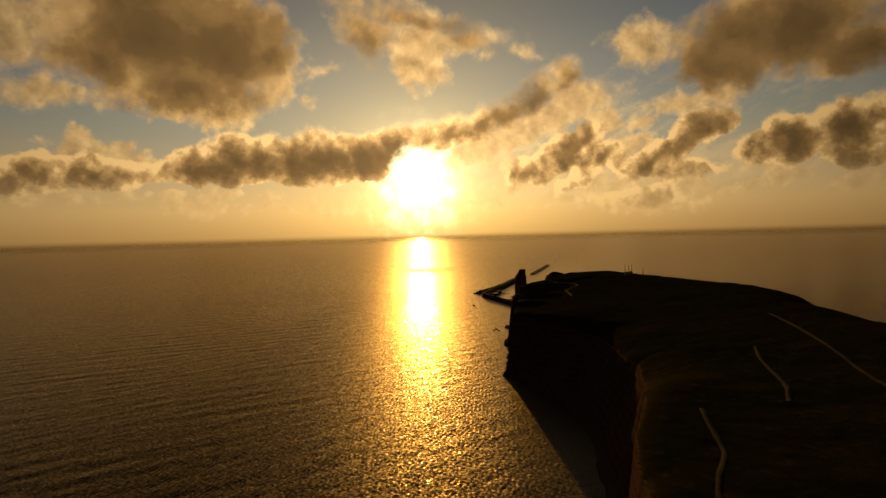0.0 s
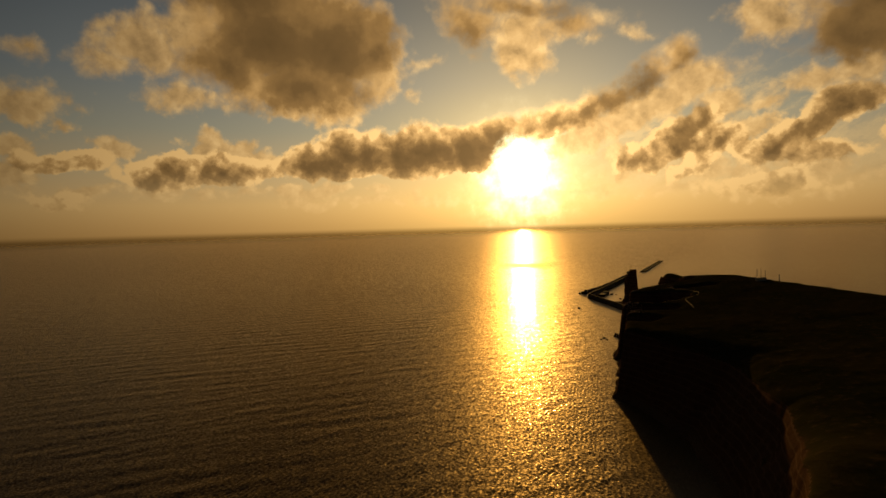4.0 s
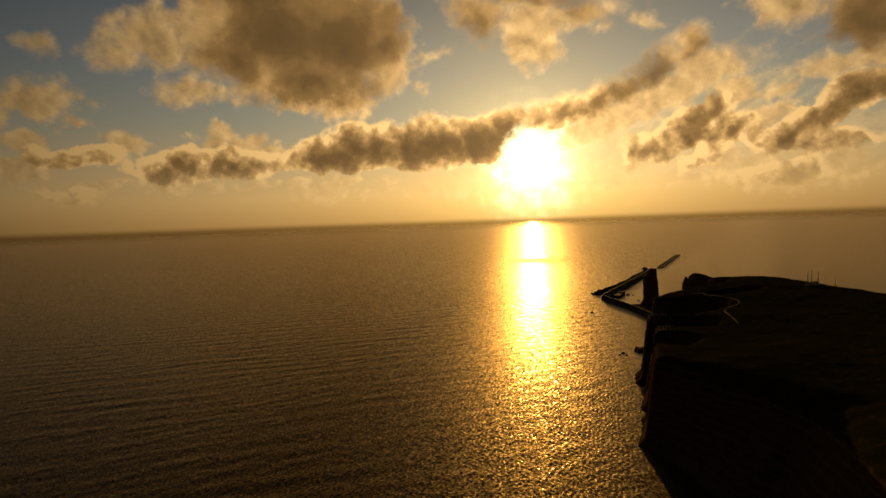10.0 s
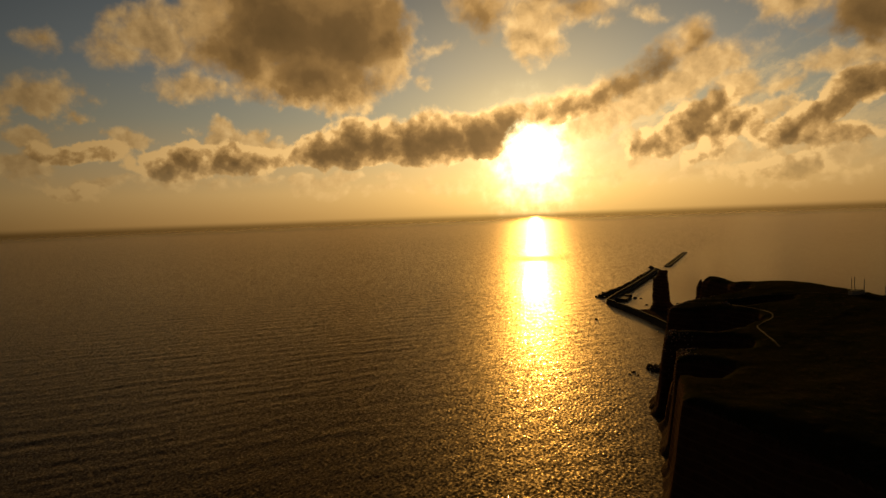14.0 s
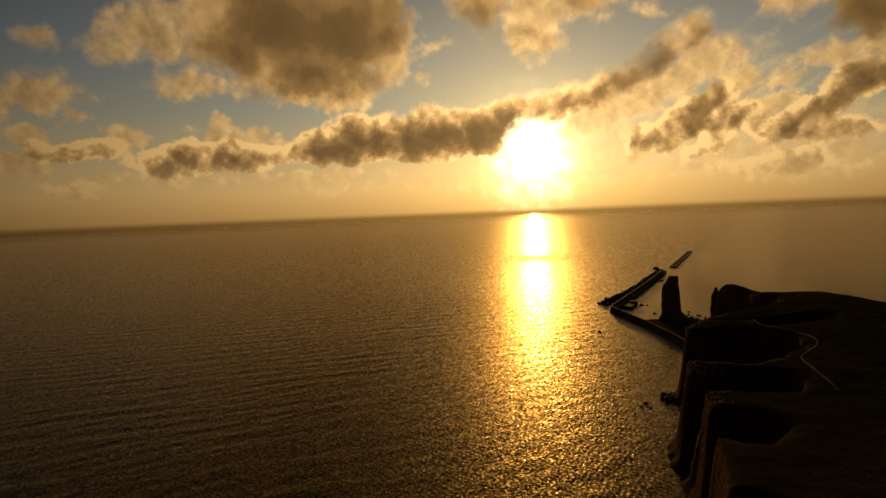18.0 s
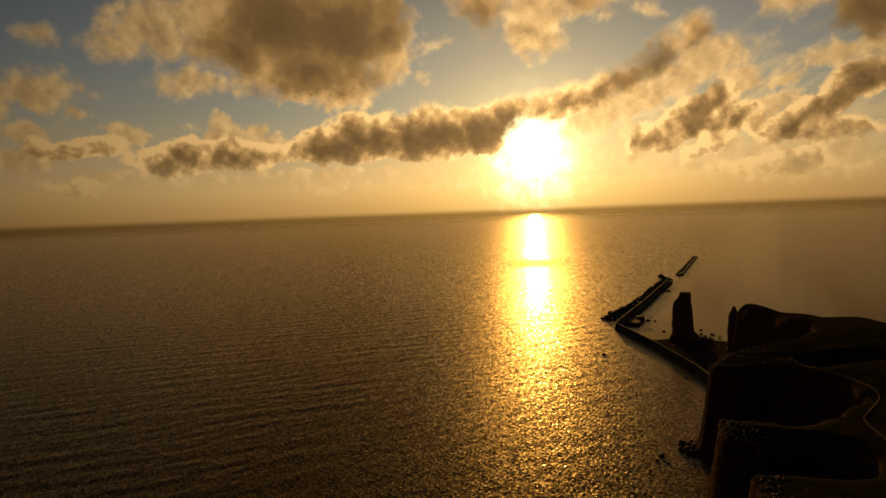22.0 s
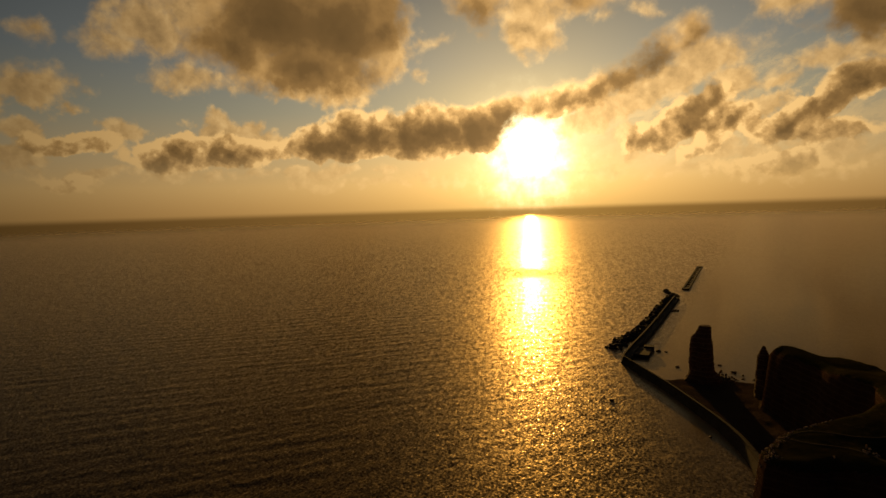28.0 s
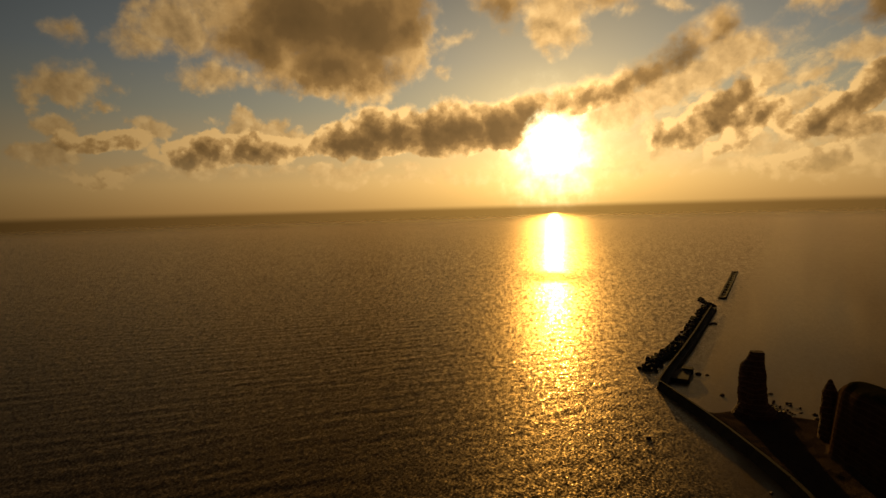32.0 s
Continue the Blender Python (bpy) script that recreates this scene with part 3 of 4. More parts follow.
def rod(bm, a, b, r0, r1, n=6):
    a, b = Vector(a), Vector(b)
    q = (b - a).to_track_quat("Z", "Y").to_matrix()
    lo = [bm.verts.new(a + q @ Vector((r0 * math.cos(k * math.tau / n), r0 * math.sin(k * math.tau / n), 0))) for k in range(n)]
    hi = [bm.verts.new(b + q @ Vector((r1 * math.cos(k * math.tau / n), r1 * math.sin(k * math.tau / n), 0))) for k in range(n)]
    for k in range(n):
        bm.faces.new((lo[k], lo[(k + 1) % n], hi[(k + 1) % n], hi[k]))
    bm.faces.new(lo[::-1])
    bm.faces.new(hi)


def stone_mesh(name, seed, mat, angular=0.5):
    """A broken block of stone about one metre across."""
    rnd = random.Random(seed)
    bm = bmesh.new()
    bmesh.ops.create_icosphere(bm, subdivisions=2, radius=0.5)
    cuts = [Vector((rnd.uniform(-1, 1), rnd.uniform(-1, 1), rnd.uniform(-1, 1))).normalized() for _ in range(7)]
    for v in bm.verts:
        for c in cuts:
            over = v.co.dot(c) - 0.33
            if over > 0:
                v.co -= c * over * (0.6 + angular)
        v.co *= 1 + 0.12 * noise.noise(v.co * 3 + Vector((seed, 0, 0)))
    return mesh_of(name, bm, mat)


# ---------------------------------------------------------------- sea
def wave_height(x, y, cell):
    """Wind sea and an old swell as a sum of wave trains: length, steepness, spread round the main run. cell: the width of the mesh there."""
    rnd = random.Random(12)
    run = radians(127)
    z = np.zeros_like(x)
    for count, short, long, steep, spread, drawn in ((5, 18, 34, 0.007, 14, 1), (9, 8, 17, 0.0085, 22, 1), (12, 4.3, 8, 0.010, 60, 0.9), (46, 1.45, 2.8, 0.068, 110, 0.80)):
        for _ in range(count):
            length = rnd.uniform(short, long)
            k = math.tau / length
            a = run + radians(rnd.gauss(0, spread))
            tame = 1 - 0.3 * ease(y, 700, 1200) if long < 4 else 1
            # the longer waves run freely on the open water and are worn down towards the coast
            free = 0.55 + 0.95 * ease(-x, 20, 170) if short >= 8 else 1
            z += free * tame * ease(length / cell, 2.1, 3.6) * steep / k * np.sin(k * (x * math.cos(a) + y * math.sin(a) * drawn) + rnd.uniform(0, math.tau))
    return z


def growing(start, first, rate, stop):
    """Grid lines whose spacing grows steadily."""
    out, step = [start + first], first
    while abs(out[-1] - start) < stop:
        step *= rate
        out.append(out[-1] + step)
    return np.array(out)


def build_sea():
    """One sheet from the coast to the horizon, fine where its waves can be made out."""
    lip = 94.0
    fx, fy = np.arange(-130, 150, 0.65), np.arange(165, 1000, 1.4)
    xs = np.concatenate([growing(-130, -0.66, 1.0085, 1100)[::-1], fx])
    xs = np.concatenate([growing(xs[0], -6, 1.25, 4200)[::-1], xs, growing(150, 2, 1.3, 5000)])
    ys = np.concatenate([fy, growing(1000, 1.41, 1.009, 1200)])
    ys = np.concatenate([growing(165, -3, 1.3, 1500)[::-1], ys, growing(ys[-1], 8, 1.2, 3200)])
    gx, gy = np.meshgrid(xs, ys)
    cell = np.maximum(*np.meshgrid(np.gradient(xs), np.gradient(ys) * 0.46))
    # modelled waves die away in the lee of mole and cliffs
    shore = np.maximum(28 + 0.08 * gy, 0.39 * gy - 247)
    calm = (1 - 0.5 * ease(gx - shore, -18, 6)) * (1 - 0.9 * ease(gx - shore, 4, 34) * ease(gy, 660, 760))
    gust = 0.9 + 0.25 * rough_noise(gx, gy, 160, 91, 3)
    gz = np.zeros_like(gx)
    live = cell < 18
    near = 1 - ease(gy, 750, 2500) * (1 - ease(-gx, 350, 950))
    gz[live] = wave_height(gx[live], gy[live], cell[live]) * (calm * gust * near)[live]
    # the far water lifts a little, so that its rim stands on the true horizon
    r = np.hypot(gx - 60, gy - 260)
    gz += lip * np.clip((r - 1000) / 3650, 0, 1) ** 2
    nx, ny = len(xs), len(ys)
    j, i = np.meshgrid(np.arange(ny - 1), np.arange(nx - 1), indexing="ij")
    quads = np.stack([j * nx + i, j * nx + i + 1, (j + 1) * nx + i + 1, (j + 1) * nx + i], -1).reshape(-1, 4)
    me = bpy.data.meshes.new("water")
    me.vertices.add(nx * ny)
    me.vertices.foreach_set("co", np.stack([gx, gy, gz], -1).astype(np.float32).ravel())
    me.loops.add(quads.size)
    me.loops.foreach_set("vertex_index", quads.astype(np.int32).ravel())
    me.polygons.add(len(quads))
    me.polygons.foreach_set("loop_start", np.arange(0, quads.size, 4, dtype=np.int32))
    me.polygons.foreach_set("use_smooth", np.ones(len(quads), dtype=bool))
    me.materials.append(SEA)
    me.update(calc_edges=True)
    ob = new("water", me)
    tagged(ob, "dark open sea with small wind waves at sunset", "sea", kind="structure")


build_sea()

# ---------------------------------------------------------------- the island
WEST_Y = (-400, 0, 100, 150, 210, 260, 330, 362, 396, 420, 470, 515, 560, 606, 622, 632, 640, 655, 675, 700, 750, 775, 790, 802)
WEST_X = (20, 28, 42, 58, 88, 105, 108, 91, 65, 71, 83, 86, 97, 109, 122, 140, 163, 183, 190, 188, 182, 179, 185, 197)
EAST_Y = (-400, 200, 275, 330, 372, 440, 500, 560, 606, 650, 700, 760, 822)
EAST_X = (235, 238, 243, 256, 267, 276, 262, 249, 239, 231, 236, 236, 225)
COVES = (  # from x, y to x, y, half width
    (92, 560, 116, 558, 35), (72, 494, 112, 495, 13), (60, 446, 84, 442, 15), (160, 597, 182, 600, 8))
WALL_LINE = ((104, 896, 0), (114, 860, 0), (126, 815, 0), (135, 772, 0), (141, 738, 0), (143, 712, 0), (142, 690, 0), (140, 668, 0), (140, 646, 0))


def rim_depth(x, y):
    """How far a place lies inside the rim of the plateau, in metres; less than 0 outside."""
    d = np.minimum(np.minimum(x - np.interp(y, WEST_Y, WEST_X), np.interp(y, EAST_Y, EAST_X) - x), 802 - y)
    for x0, y0, x1, y1, r in COVES:
        k = np.clip(((x - x0) * (x1 - x0) + (y - y0) * (y1 - y0)) / ((x1 - x0) ** 2 + (y1 - y0) ** 2), 0, 1)
        d = np.minimum(d, np.hypot(x - x0 - k * (x1 - x0), y - y0 - k * (y1 - y0)) - r * (1 + 0.30 * rough_noise(x, y, 24, 15)))
    return d + 2.4 * rough_noise(x, y, 22, 3, 3) + 0.4 * ripple(x, y, 5, 9) * ease(y, 360, 420)


def plateau(x, y):
    south = 46.5 + 10.5 * ease(x, 105, 235) + 2.0 * ease(y, 420, 150)
    north = 49.0 - 8.6 * ease(x, 187, 217) + 3.5 * ease(x, 219, 234) - 9.0 * ease(y, 774, 800)
    north = north + (52 - north) * ease(y, 745, 690)
    z = south + (north - south) * ease(y, 640, 720)
    return z + 0.9 * rough_noise(x, y, 45, 21) + 0.3 * rough_noise(x, y, 9, 31)


def ground_height(x, y):
    x, y = np.asarray(x, float), np.asarray(y, float)
    d = rim_depth(x, y)
    worn = ease(y, 690, 740)
    brow = ease(y, 400, 330) * ease(y, 170, 240)
    top = plateau(x, y) - (2.5 + 5.5 * worn + 6 * brow) * np.exp(-np.maximum(d, 0) / (2.5 + 1.5 * worn + 8 * brow))
    run = 5.0 + 14.0 * ease(y, 392, 340) * ease(y, 170, 240)
    fall = np.clip(-d / run, 0, 1) ** 0.9
    cliff = top + (4.0 - top) * np.clip(fall + 0.06 * rough_noise(x, y, 5, 61) * np.sin(np.pi * fall), 0, 1)
    talus = 4.0 - 1.3 * np.maximum(-d - run, 0) + 0.7 * rough_noise(x, y, 7, 41)
    z = np.where(d > 0, top, np.where(d > -run, cliff, np.minimum(talus, cliff)))
    # shingle between the sea wall and the northern cliffs
    wx = np.interp(-y, [-p[1] for p in WALL_LINE], [p[0] for p in WALL_LINE])
    inside = ease(x, wx - 1, wx + 4) * ease(y, 690, 715) * ease(842 + 5 * ripple(x, y, 16, 5) - 0.5 * np.maximum(x - 168, 0) - y, -3, 3)
    z = np.maximum(z, -4 + inside * (6.6 + 0.5 * rough_noise(x, y, 14, 51)))
    return np.maximum(z, -4.0)


def build_island():
    xs = np.concatenate([np.arange(8, 30, 3.0), np.arange(30, 205, 1.1), np.arange(205, 305, 4.0)])
    ys = np.concatenate([np.arange(-300, 90, 7.0), np.arange(90, 850, 1.25)])
    gx, gy = np.meshgrid(xs, ys)
    gz = ground_height(gx, gy)
    verts = np.stack([gx.ravel(), gy.ravel(), gz.ravel()], 1)
    me = bpy.data.meshes.new("ground")
    keep = (gz[:-1, :-1] > -3.9) | (gz[1:, 1:] > -3.9) | (gz[:-1, 1:] > -3.9) | (gz[1:, :-1] > -3.9)
    nx = len(xs)
    j, i = np.nonzero(keep)
    quads = np.stack([j * nx + i, j * nx + i + 1, (j + 1) * nx + i + 1, (j + 1) * nx + i], 1)
    me.from_pydata(verts.tolist(), [], quads.tolist())
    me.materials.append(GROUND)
    me.polygons.foreach_set("use_smooth", [True] * len(me.polygons))
    me.update()
    ob = new("ground", me)
    tagged(ob, "grassy island plateau ending in steep red sandstone cliffs", "cliff", kind="structure")


build_island()


def footpath(points, width, label):
    line = smooth_line([(x, y, 0) for x, y in points], 2.0)
    verts, faces = [], []
    cols = (-0.5, -0.25, 0.0, 0.25, 0.5)
    for i, (p, r) in enumerate(zip(line, sides(line))):
        w = width * (1 + 0.2 * float(ripple(p.x, p.y, 6, 77)))
        for c in cols:
            q = p + r * w * c
            z = float(ground_height(q.x, q.y))
            verts.append((q.x, q.y, z + (0.12 if abs(c) < 0.4 else 0.03)))
    n = len(cols)
    for i in range(len(line) - 1):
        for k in range(n - 1):
            faces.append((i * n + k, i * n + k + 1, (i + 1) * n + k + 1, (i + 1) * n + k))
    ob = new("footpath", mesh_from("footpath", verts, faces, GRAVEL, True))
    tagged(ob, label, "path", "footpaths on the plateau", "structure")


footpath([(86, 165), (82, 154), (78, 142), (74, 131), (66, 119), (60, 108), (56, 96), (52, 70), (50, 30)], 1.4, "pale gravel footpath winding along the cliff top")
footpath([(150, 240), (141, 222), (131, 196), (126, 184), (116, 168)], 1.5, "pale gravel footpath curving over dark turf")
footpath([(196, 300), (182, 254), (165, 207), (157, 188), (150, 165), (140, 120)], 1.7, "pale gravel footpath crossing the plateau")
footpath([(122, 618), (130, 611), (144, 603), (152, 582), (158, 563), (157, 545), (146, 530), (139, 521), (136, 503), (134, 487), (132, 474)], 1.1,
         "worn gravel footpath following the edge of a cove")
footpath([(134, 520), (118, 520), (104, 518), (94, 517)], 1.0, "worn gravel spur path out to a headland")
footpath([(122, 618), (136, 622), (152, 614), (170, 613), (196, 606), (222, 590)], 0.9, "thin gravel footpath towards the masts")


# ---------------------------------------------------------------- sea stack and pinnacle
def rock_tower(name, base, rings, seed, amount):
    """A standing rock from rings of height, centre offset x, half width and half depth."""
    n = 44
    bm = bmesh.new()
    hs = np.array([r[0] for r in rings])
    levels = np.linspace(hs[0], hs[-1], 56)
    table = np.array([[np.interp(z, hs, [r[k] for r in rings]) for k in (1, 2, 3)] for z in levels])
    loops = []
    for z, (ox, rx, ry) in zip(levels, table):
        ledge = 1 + 0.016 * math.sin(z * 1.7 + seed) + 0.012 * math.sin(z * 4.1)
        loop = []
        for k in range(n):
            a = k * math.tau / n
            v = Vector((math.cos(a), math.sin(a), z * 0.09))
            w = ledge + amount * (noise.noise(v * 1.6 + Vector((seed, 0, 0))) + 0.5 * noise.noise(v * 4.2 + Vector((0, seed, 0))) + 0.3 * noise.noise(Vector((v.x * 7, v.y * 7, z * 0.7))))
            loop.append(bm.verts.new((base[0] + ox + rx * w * math.cos(a), base[1] + ry * w * math.sin(a), z + 0.25 * noise.noise(Vector((v.x * 3, v.y * 3, z))))))
        loops.append(loop)
    for a, b in zip(loops, loops[1:]):
        for k in range(n):
            bm.faces.new((a[k], a[(k + 1) % n], b[(k + 1) % n], b[k]))
    bm.faces.new(loops[-1])
    bm.faces.new(loops[0][::-1])
    return mesh_of(name, bm, SANDSTONE)


stack = new("rock_pillar", rock_tower("rock_pillar", (153, 838), [
    (-2, 3, 17, 14), (3, 2.5, 15.0, 13), (8, 1, 11.0, 11), (13, 0.2, 9.2, 9), (20, 0.1, 9.0, 8.4), (27, 0.2, 9.2, 8.2), (33, 0.1, 8.8, 7.6),
    (38.0, 0.2, 8.0, 6.8), (40.0, 0.9, 7.0, 6.2), (42.0, 2.0, 5.9, 5.4), (45, 2.6, 5.2, 4.8), (47.0, 2.7, 4.9, 4.4), (48.2, 2.7, 4.3, 3.8)], 4.0, 0.10))
tagged(stack, "tall free-standing red sandstone pillar above the shore", "sea stack")
horn = new("rock_pinnacle", rock_tower("rock_pinnacle", (186, 800), [
    (0, 0.5, 7, 8), (12, 0, 5.6, 6.5), (25, 0, 5.0, 5.5), (33, -0.2, 4.2, 4.6), (37, -0.2, 2.4, 3.0), (39.5, -0.2, 1.5, 1.9), (41.2, -0.1, 0.7, 0.8)], 9.0, 0.10))
tagged(horn, "pointed sandstone pinnacle beside the cliff end", "rock")

# ---------------------------------------------------------------- sea wall, mole, rubble and outer breakwater
STONES = [stone_mesh("stone", 11 + k, ARMOUR) for k in range(6)]
BOULDERS = [stone_mesh("boulder", 31 + k, BOULDER, 0.2) for k in range(6)]


def bays(name, label, line, section, long, category="sea wall"):
    """A wall cast in bays with open joints."""
    root = tagged(new(name), label, category)
    pts = smooth_line(line, 2.0)
    per = max(2, int(long / 2.0))
    for i in range(0, len(pts) - 1, per):
        seg = pts[i:i + per + 1]
        if len(seg) < 2:
            continue
        seg = [p.copy() for p in seg]
        seg[0] += (seg[1] - seg[0]).normalized() * 0.06
        seg[-1] += (seg[-2] - seg[-1]).normalized() * 0.06
        lift = random.Random(i).uniform(-0.08, 0.08)
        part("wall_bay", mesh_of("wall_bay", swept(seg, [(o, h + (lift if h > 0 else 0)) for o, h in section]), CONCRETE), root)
    return root


bays("sea_wall", "long curved concrete sea wall with a sloping outer face", WALL_LINE,
     [(8.0, -3), (3.6, 5.0), (3.4, 6.6), (2.4, 6.6), (2.2, 4.6), (-1.4, 4.3), (-2.4, -3)], 14)
MOLE = [(104, 892, 0), (106, 902, 0), (120, 940, 0), (155, 1028, 0), (198, 1143, 0), (237, 1248, 0)]
bays("mole", "straight concrete harbour mole running out from the sea wall", MOLE,
     [(-5.8, -3), (-4.8, 4.6), (-4.6, 6.6), (-3.2, 6.6), (-3.0, 4.2), (2.6, 4.0), (3.4, -3)], 16, "mole")


def platform():
    bm = bmesh.new()
    box(bm, 124, 926, -3, 15, 30, 6.6, radians(-18), 0.4)
    root = tagged(new("landing_platform"), "low concrete landing platform beside the mole", "platform")
    part("deck", mesh_of("deck", bm, CONCRETE), root)
    bm = bmesh.new()
    box(bm, 133, 941, -3, 9, 8, 8.0, radians(-18), 0.3)
    part("pier_head", mesh_of("pier_head", bm, CONCRETE), root)


platform()


def rubble(name, label, line, half, size, count, seed, meshes, crest=2.2, piece="stone"):
    rnd = random.Random(seed)
    root = tagged(new(name), label, "breakwater")
    pts = smooth_line([(*p, 0) for p in line], 3.0)
    sd = sides(pts)
    for k in range(count):
        f = rnd.random() * (len(pts) - 1.001)
        i = int(f)
        u = rnd.uniform(-1, 1)
        p = pts[i].lerp(pts[i + 1], f - i) + sd[i] * u * half
        s = size * rnd.uniform(0.7, 1.35)
        ob = part(piece, meshes[k % len(meshes)], root)
        ob.matrix_basis = Matrix.LocRotScale((p.x, p.y, crest * (1 - abs(u)) + rnd.uniform(-0.8, 0.3)),
                                             Euler((rnd.uniform(0, 6), rnd.uniform(0, 6), rnd.uniform(0, 6))), (s, s * rnd.uniform(0.7, 1.1), s * rnd.uniform(0.6, 0.9)))
    return root


def mound_core(line, half, top):
    bm = swept(smooth_line([(*p, 0) for p in line], 3.0), [(-half - 2, -3), (-half * 0.5, top), (half * 0.5, top), (half + 2, -3)])
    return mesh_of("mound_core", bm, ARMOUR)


OUTER = ((99, 945), (113, 978), (133, 1014), (160, 1076), (190, 1160), (217, 1228), (240, 1284))
mound = rubble("rubble_mound", "long mound of heavy armour stones along the mole", OUTER, 8.6, 5.2, 300, 5, STONES, 3.0)
part("mound_core", mound_core(OUTER, 7.4, 1.6), mound)
TIP = ((245, 1286), (240, 1304), (238, 1322), (243, 1346))
tip = rubble("rubble_tip", "hooked low tail of tumbled armour stones", TIP, 4.0, 4.0, 60, 8, STONES, 1.4)
part("mound_core", mound_core(TIP, 2.5, 0.4), tip)


def outer_breakwater():
    """A detached breakwater of sunken caissons: two long walls with cross walls and, near the landward end, open cells."""
    root = tagged(new("outer_breakwater"), "detached breakwater of sunken concrete caissons with open cells", "breakwater")
    a, b = Vector((274, 1344, 0)), Vector((388, 1666, 0))
    d = (b - a).normalized()
    r = Vector((d.y, -d.x, 0))
    n = 11
    turn = math.atan2(d.y, d.x)
    step = (b - a).length / n
    for k in range(n):
        c = a + d * step * (k + 0.5)
        for side in (-1, 1):
            bm = bmesh.new()
            q = c + r * side * 4.3
            box(bm, q.x, q.y, -3, step * 0.985, 2.8, 6.0 + 0.25 * math.sin(k * 2.1 + side), turn, 0.25)
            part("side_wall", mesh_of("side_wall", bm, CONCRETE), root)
        bm = bmesh.new()
        q = a + d * step * (k + 0.05)
        box(bm, q.x, q.y, -3, 7, 5.6, 5.7, turn, 0.2)
        part("cross_wall", mesh_of("cross_wall", bm, CONCRETE), root)
        if k not in (1, 2, 3, 4, 6):
            bm = bmesh.new()
            box(bm, c.x, c.y, -3, step * 0.7, 5.7, 5.2, turn, 0.2)
            part("deck_slab", mesh_of("deck_slab", bm, CONCRETE), root)
    bm = bmesh.new()
    q = b + d * 4
    box(bm, q.x, q.y, -3, 14, 12.5, 6.6, turn, 0.5)
    part("end_block", mesh_of("end_block", bm, CONCRETE), root)


outer_breakwater()


def boulder(x, y, size, z=0.2, seed=0, label="dark wave-washed boulder in the water", flat=0.6):
    rnd = random.Random(seed + int(x * 31 + y * 7))
    ob = new("boulder", BOULDERS[rnd.randrange(6)])
    ob.matrix_basis = Matrix.LocRotScale((x, y, z), Euler((0, 0, rnd.uniform(0, 6))), (size, size * rnd.uniform(0.6, 1.0), size * flat))
    return tagged(ob, label, "rock", "boulders in the sea")


for x, y, size in ((75.2, 791, 4.2), (99, 602, 6), (95, 606, 4), (92, 600, 3), (80, 590, 3.4), (77, 585, 2.4), (82, 582, 2.2), (145.6, 883, 5), (141, 938, 7), (148, 936, 4),
                   (212, 1156, 9), (206, 1150, 5), (184, 891, 4), (188, 870, 3.5), (190, 851, 3.2), (198, 848, 4.5), (195, 838, 5), (127, 728, 3)):
    boulder(x, y, size)


def skirt(label, cx, cy, rx, ry, count, size, seed, z0=1.0):
    rnd = random.Random(seed)
    root = tagged(new("boulder_field"), label, "boulders")
    for k in range(count):
        a, q = rnd.uniform(0, math.tau), math.sqrt(rnd.random())
        s = size * rnd.uniform(0.45, 1.3)
        ob = part("boulder", BOULDERS[k % 6], root)
        ob.matrix_basis = Matrix.LocRotScale((cx + rx * q * math.cos(a), cy + ry * q * math.sin(a), z0 * (1 - q) + 0.2),
                                             Euler((rnd.uniform(0, 6), rnd.uniform(0, 6), rnd.uniform(0, 6))), (s, s * 0.8, s * 0.7))


skirt("tumbled sandstone blocks round the foot of the rock pillar", 161, 840, 19, 12, 110, 6.0, 3, 7.0)
skirt("scattered dark reef blocks beyond the beach", 180, 862, 14, 16, 26, 2.6, 6, 0.4)
skirt("fallen blocks below the headland", 99, 600, 8, 10, 22, 3.2, 7, 1.5)


LITTER = [stone_mesh("stone", 61 + k, CHALKY) for k in range(4)]


def rock_litter(label, x0, x1, y0, y1, count, seed):
    """Loose bird-whitened blocks on the lip of a headland."""
    rnd = random.Random(seed)
    root = tagged(new("rock_litter"), label, "rocks", "loose rocks on the headlands")
    made = 0
    while made < count:
        x, y = rnd.uniform(x0, x1), rnd.uniform(y0, y1)
        d = float(rim_depth(np.array(x), np.array(y)))
        if not -2.5 < d < 6:
            continue
        s = rnd.uniform(0.5, 1.3)
        ob = part("stone", LITTER[made % 4], root)
        ob.matrix_basis = Matrix.LocRotScale((x, y, float(ground_height(x, y)) + 0.15 * s), Euler((rnd.uniform(0, 6), rnd.uniform(0, 6), rnd.uniform(0, 6))), (s, s * 0.8, s * 0.7))
        made += 1


rock_litter("pale bird-whitened stones on the tip of a headland", 102, 150, 598, 634, 240, 21)
rock_litter("pale bird-whitened stones on a narrow headland", 80, 100, 506, 522, 130, 22)
rock_litter("pale bird-whitened stones on a blunt rock knob", 74, 94, 460, 482, 110, 23)

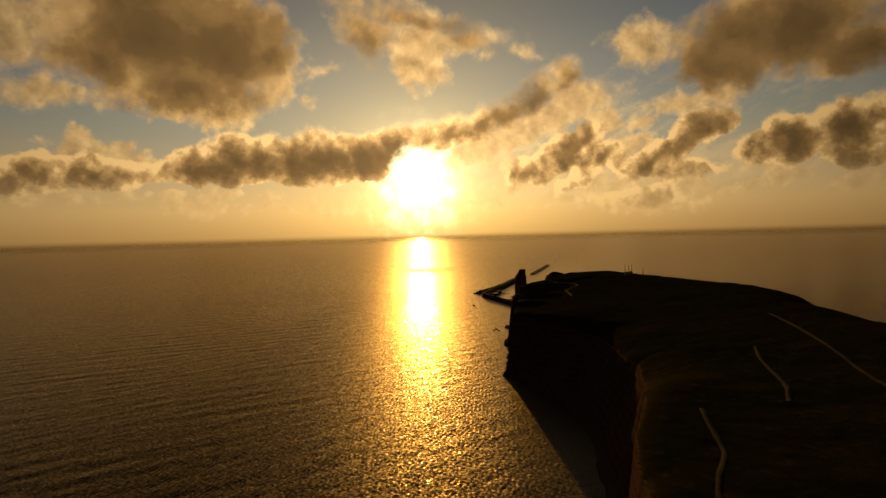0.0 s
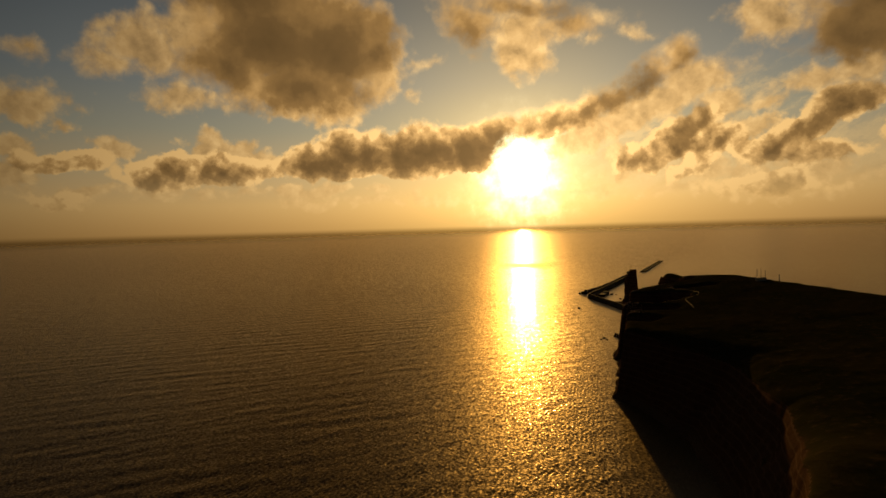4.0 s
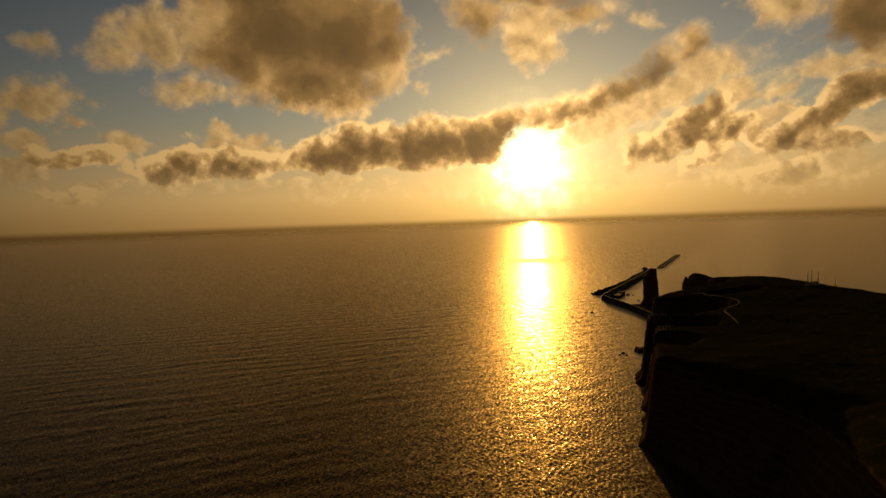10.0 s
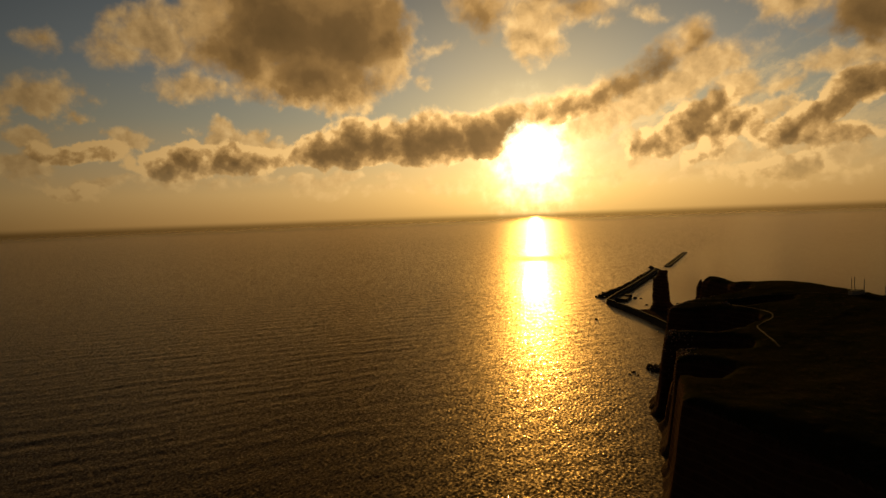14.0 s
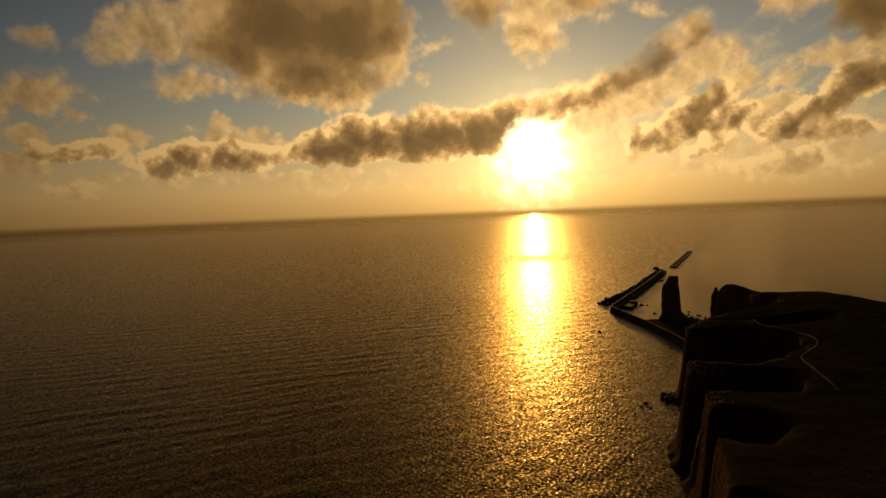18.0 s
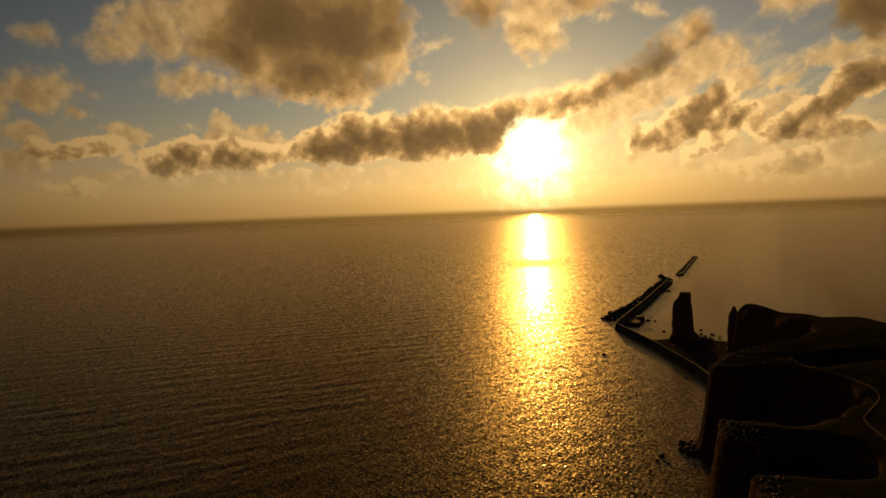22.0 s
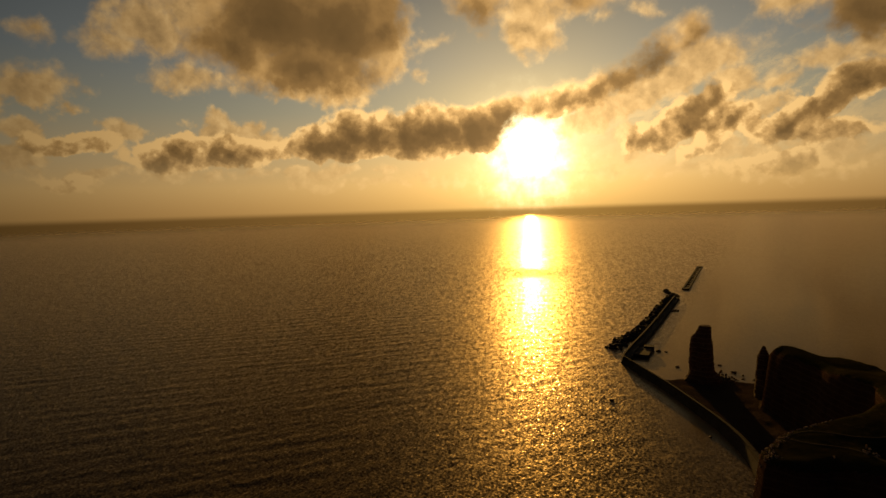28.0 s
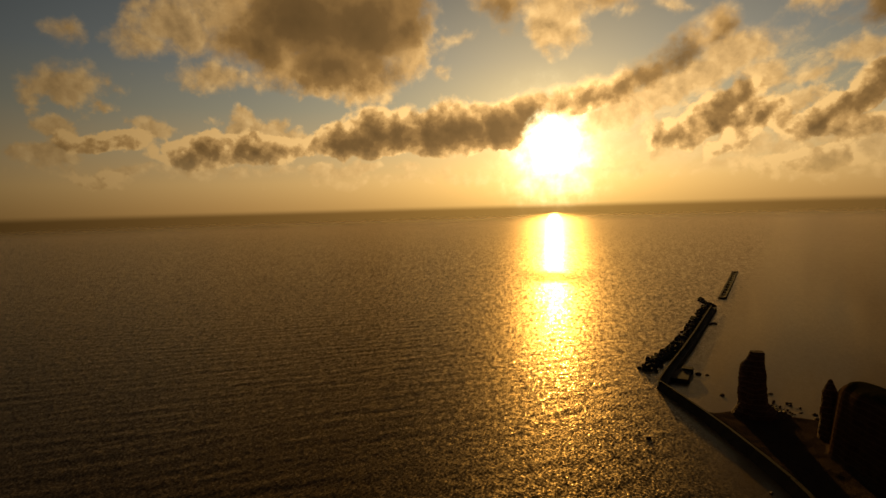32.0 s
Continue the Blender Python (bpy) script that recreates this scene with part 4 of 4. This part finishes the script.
# ---------------------------------------------------------------- masts and hut on the plateau
def mast(x, y, high, label):
    z = float(ground_height(x, y))
    root = tagged(new("radio_mast"), label, "mast", "masts on the plateau")
    root.location = (x, y, z)
    bm = bmesh.new()
    box(bm, 0, 0, -0.6, 1.2, 1.2, 0.9, 0, 0.05)
    part("footing", mesh_of("footing", bm, CONCRETE), root)
    for k in range(3):
        a = k * math.tau / 3
        bm = bmesh.new()
        rod(bm, (0.42 * math.cos(a), 0.42 * math.sin(a), 0.2), (0.16 * math.cos(a), 0.16 * math.sin(a), high * 0.86), 0.10, 0.07)
        part("mast_leg", mesh_of("mast_leg", bm, STEEL), root)
    bm = bmesh.new()
    for j in range(int(high)):
        r = 0.42 - 0.26 * j / high
        for k in range(3):
            a, b = k * math.tau / 3, (k + 1) * math.tau / 3
            rod(bm, (r * math.cos(a), r * math.sin(a), j * 0.86 + 0.3), (r * math.cos(b), r * math.sin(b), j * 0.86 + 1.1), 0.035, 0.035, 4)
    part("lattice", mesh_of("lattice", bm, STEEL), root)
    bm = bmesh.new()
    rod(bm, (0, 0, high * 0.8), (0, 0, high), 0.09, 0.04)
    rod(bm, (-0.7, 0, high * 0.9), (0.7, 0, high * 0.9), 0.04, 0.04, 4)
    part("antenna", mesh_of("antenna", bm, STEEL), root)


mast(227.5, 582, 12, "slim steel lattice radio mast on the turf")
mast(231, 600, 11, "slim steel lattice radio mast on the turf")
mast(221, 584, 12.5, "slim steel lattice radio mast on the turf")
mast(239, 580, 7, "short steel pole mast beside the huts")


def hut(x, y, sx, sy, high, turn, label):
    z = float(ground_height(x, y)) - 0.3
    root = tagged(new("hut"), label, "hut", "huts by the masts")
    root.matrix_basis = pose(x, y, z, 0, 0, turn)
    bm = bmesh.new()
    box(bm, 0, 0, 0, sx, sy, high)
    part("wall", mesh_of("wall", bm, RENDERED), root)
    bm = bmesh.new()
    box(bm, 0, 0, high, sx + 0.5, sy + 0.5, 0.28, 0, 0.05)
    part("roof", mesh_of("roof", bm, ROOFING), root)
    bm = bmesh.new()
    box(bm, 0, -sy / 2 - 0.02, 0.3, 0.95, 0.08, 2.05, 0, 0.02)
    part("door", mesh_of("door", bm, STEEL), root)


hut(224, 586, 6, 4, 2.8, 12, "low grey equipment hut between the masts")
hut(229, 590, 4, 3.5, 2.5, 5, "small grey equipment hut with a flat roof")
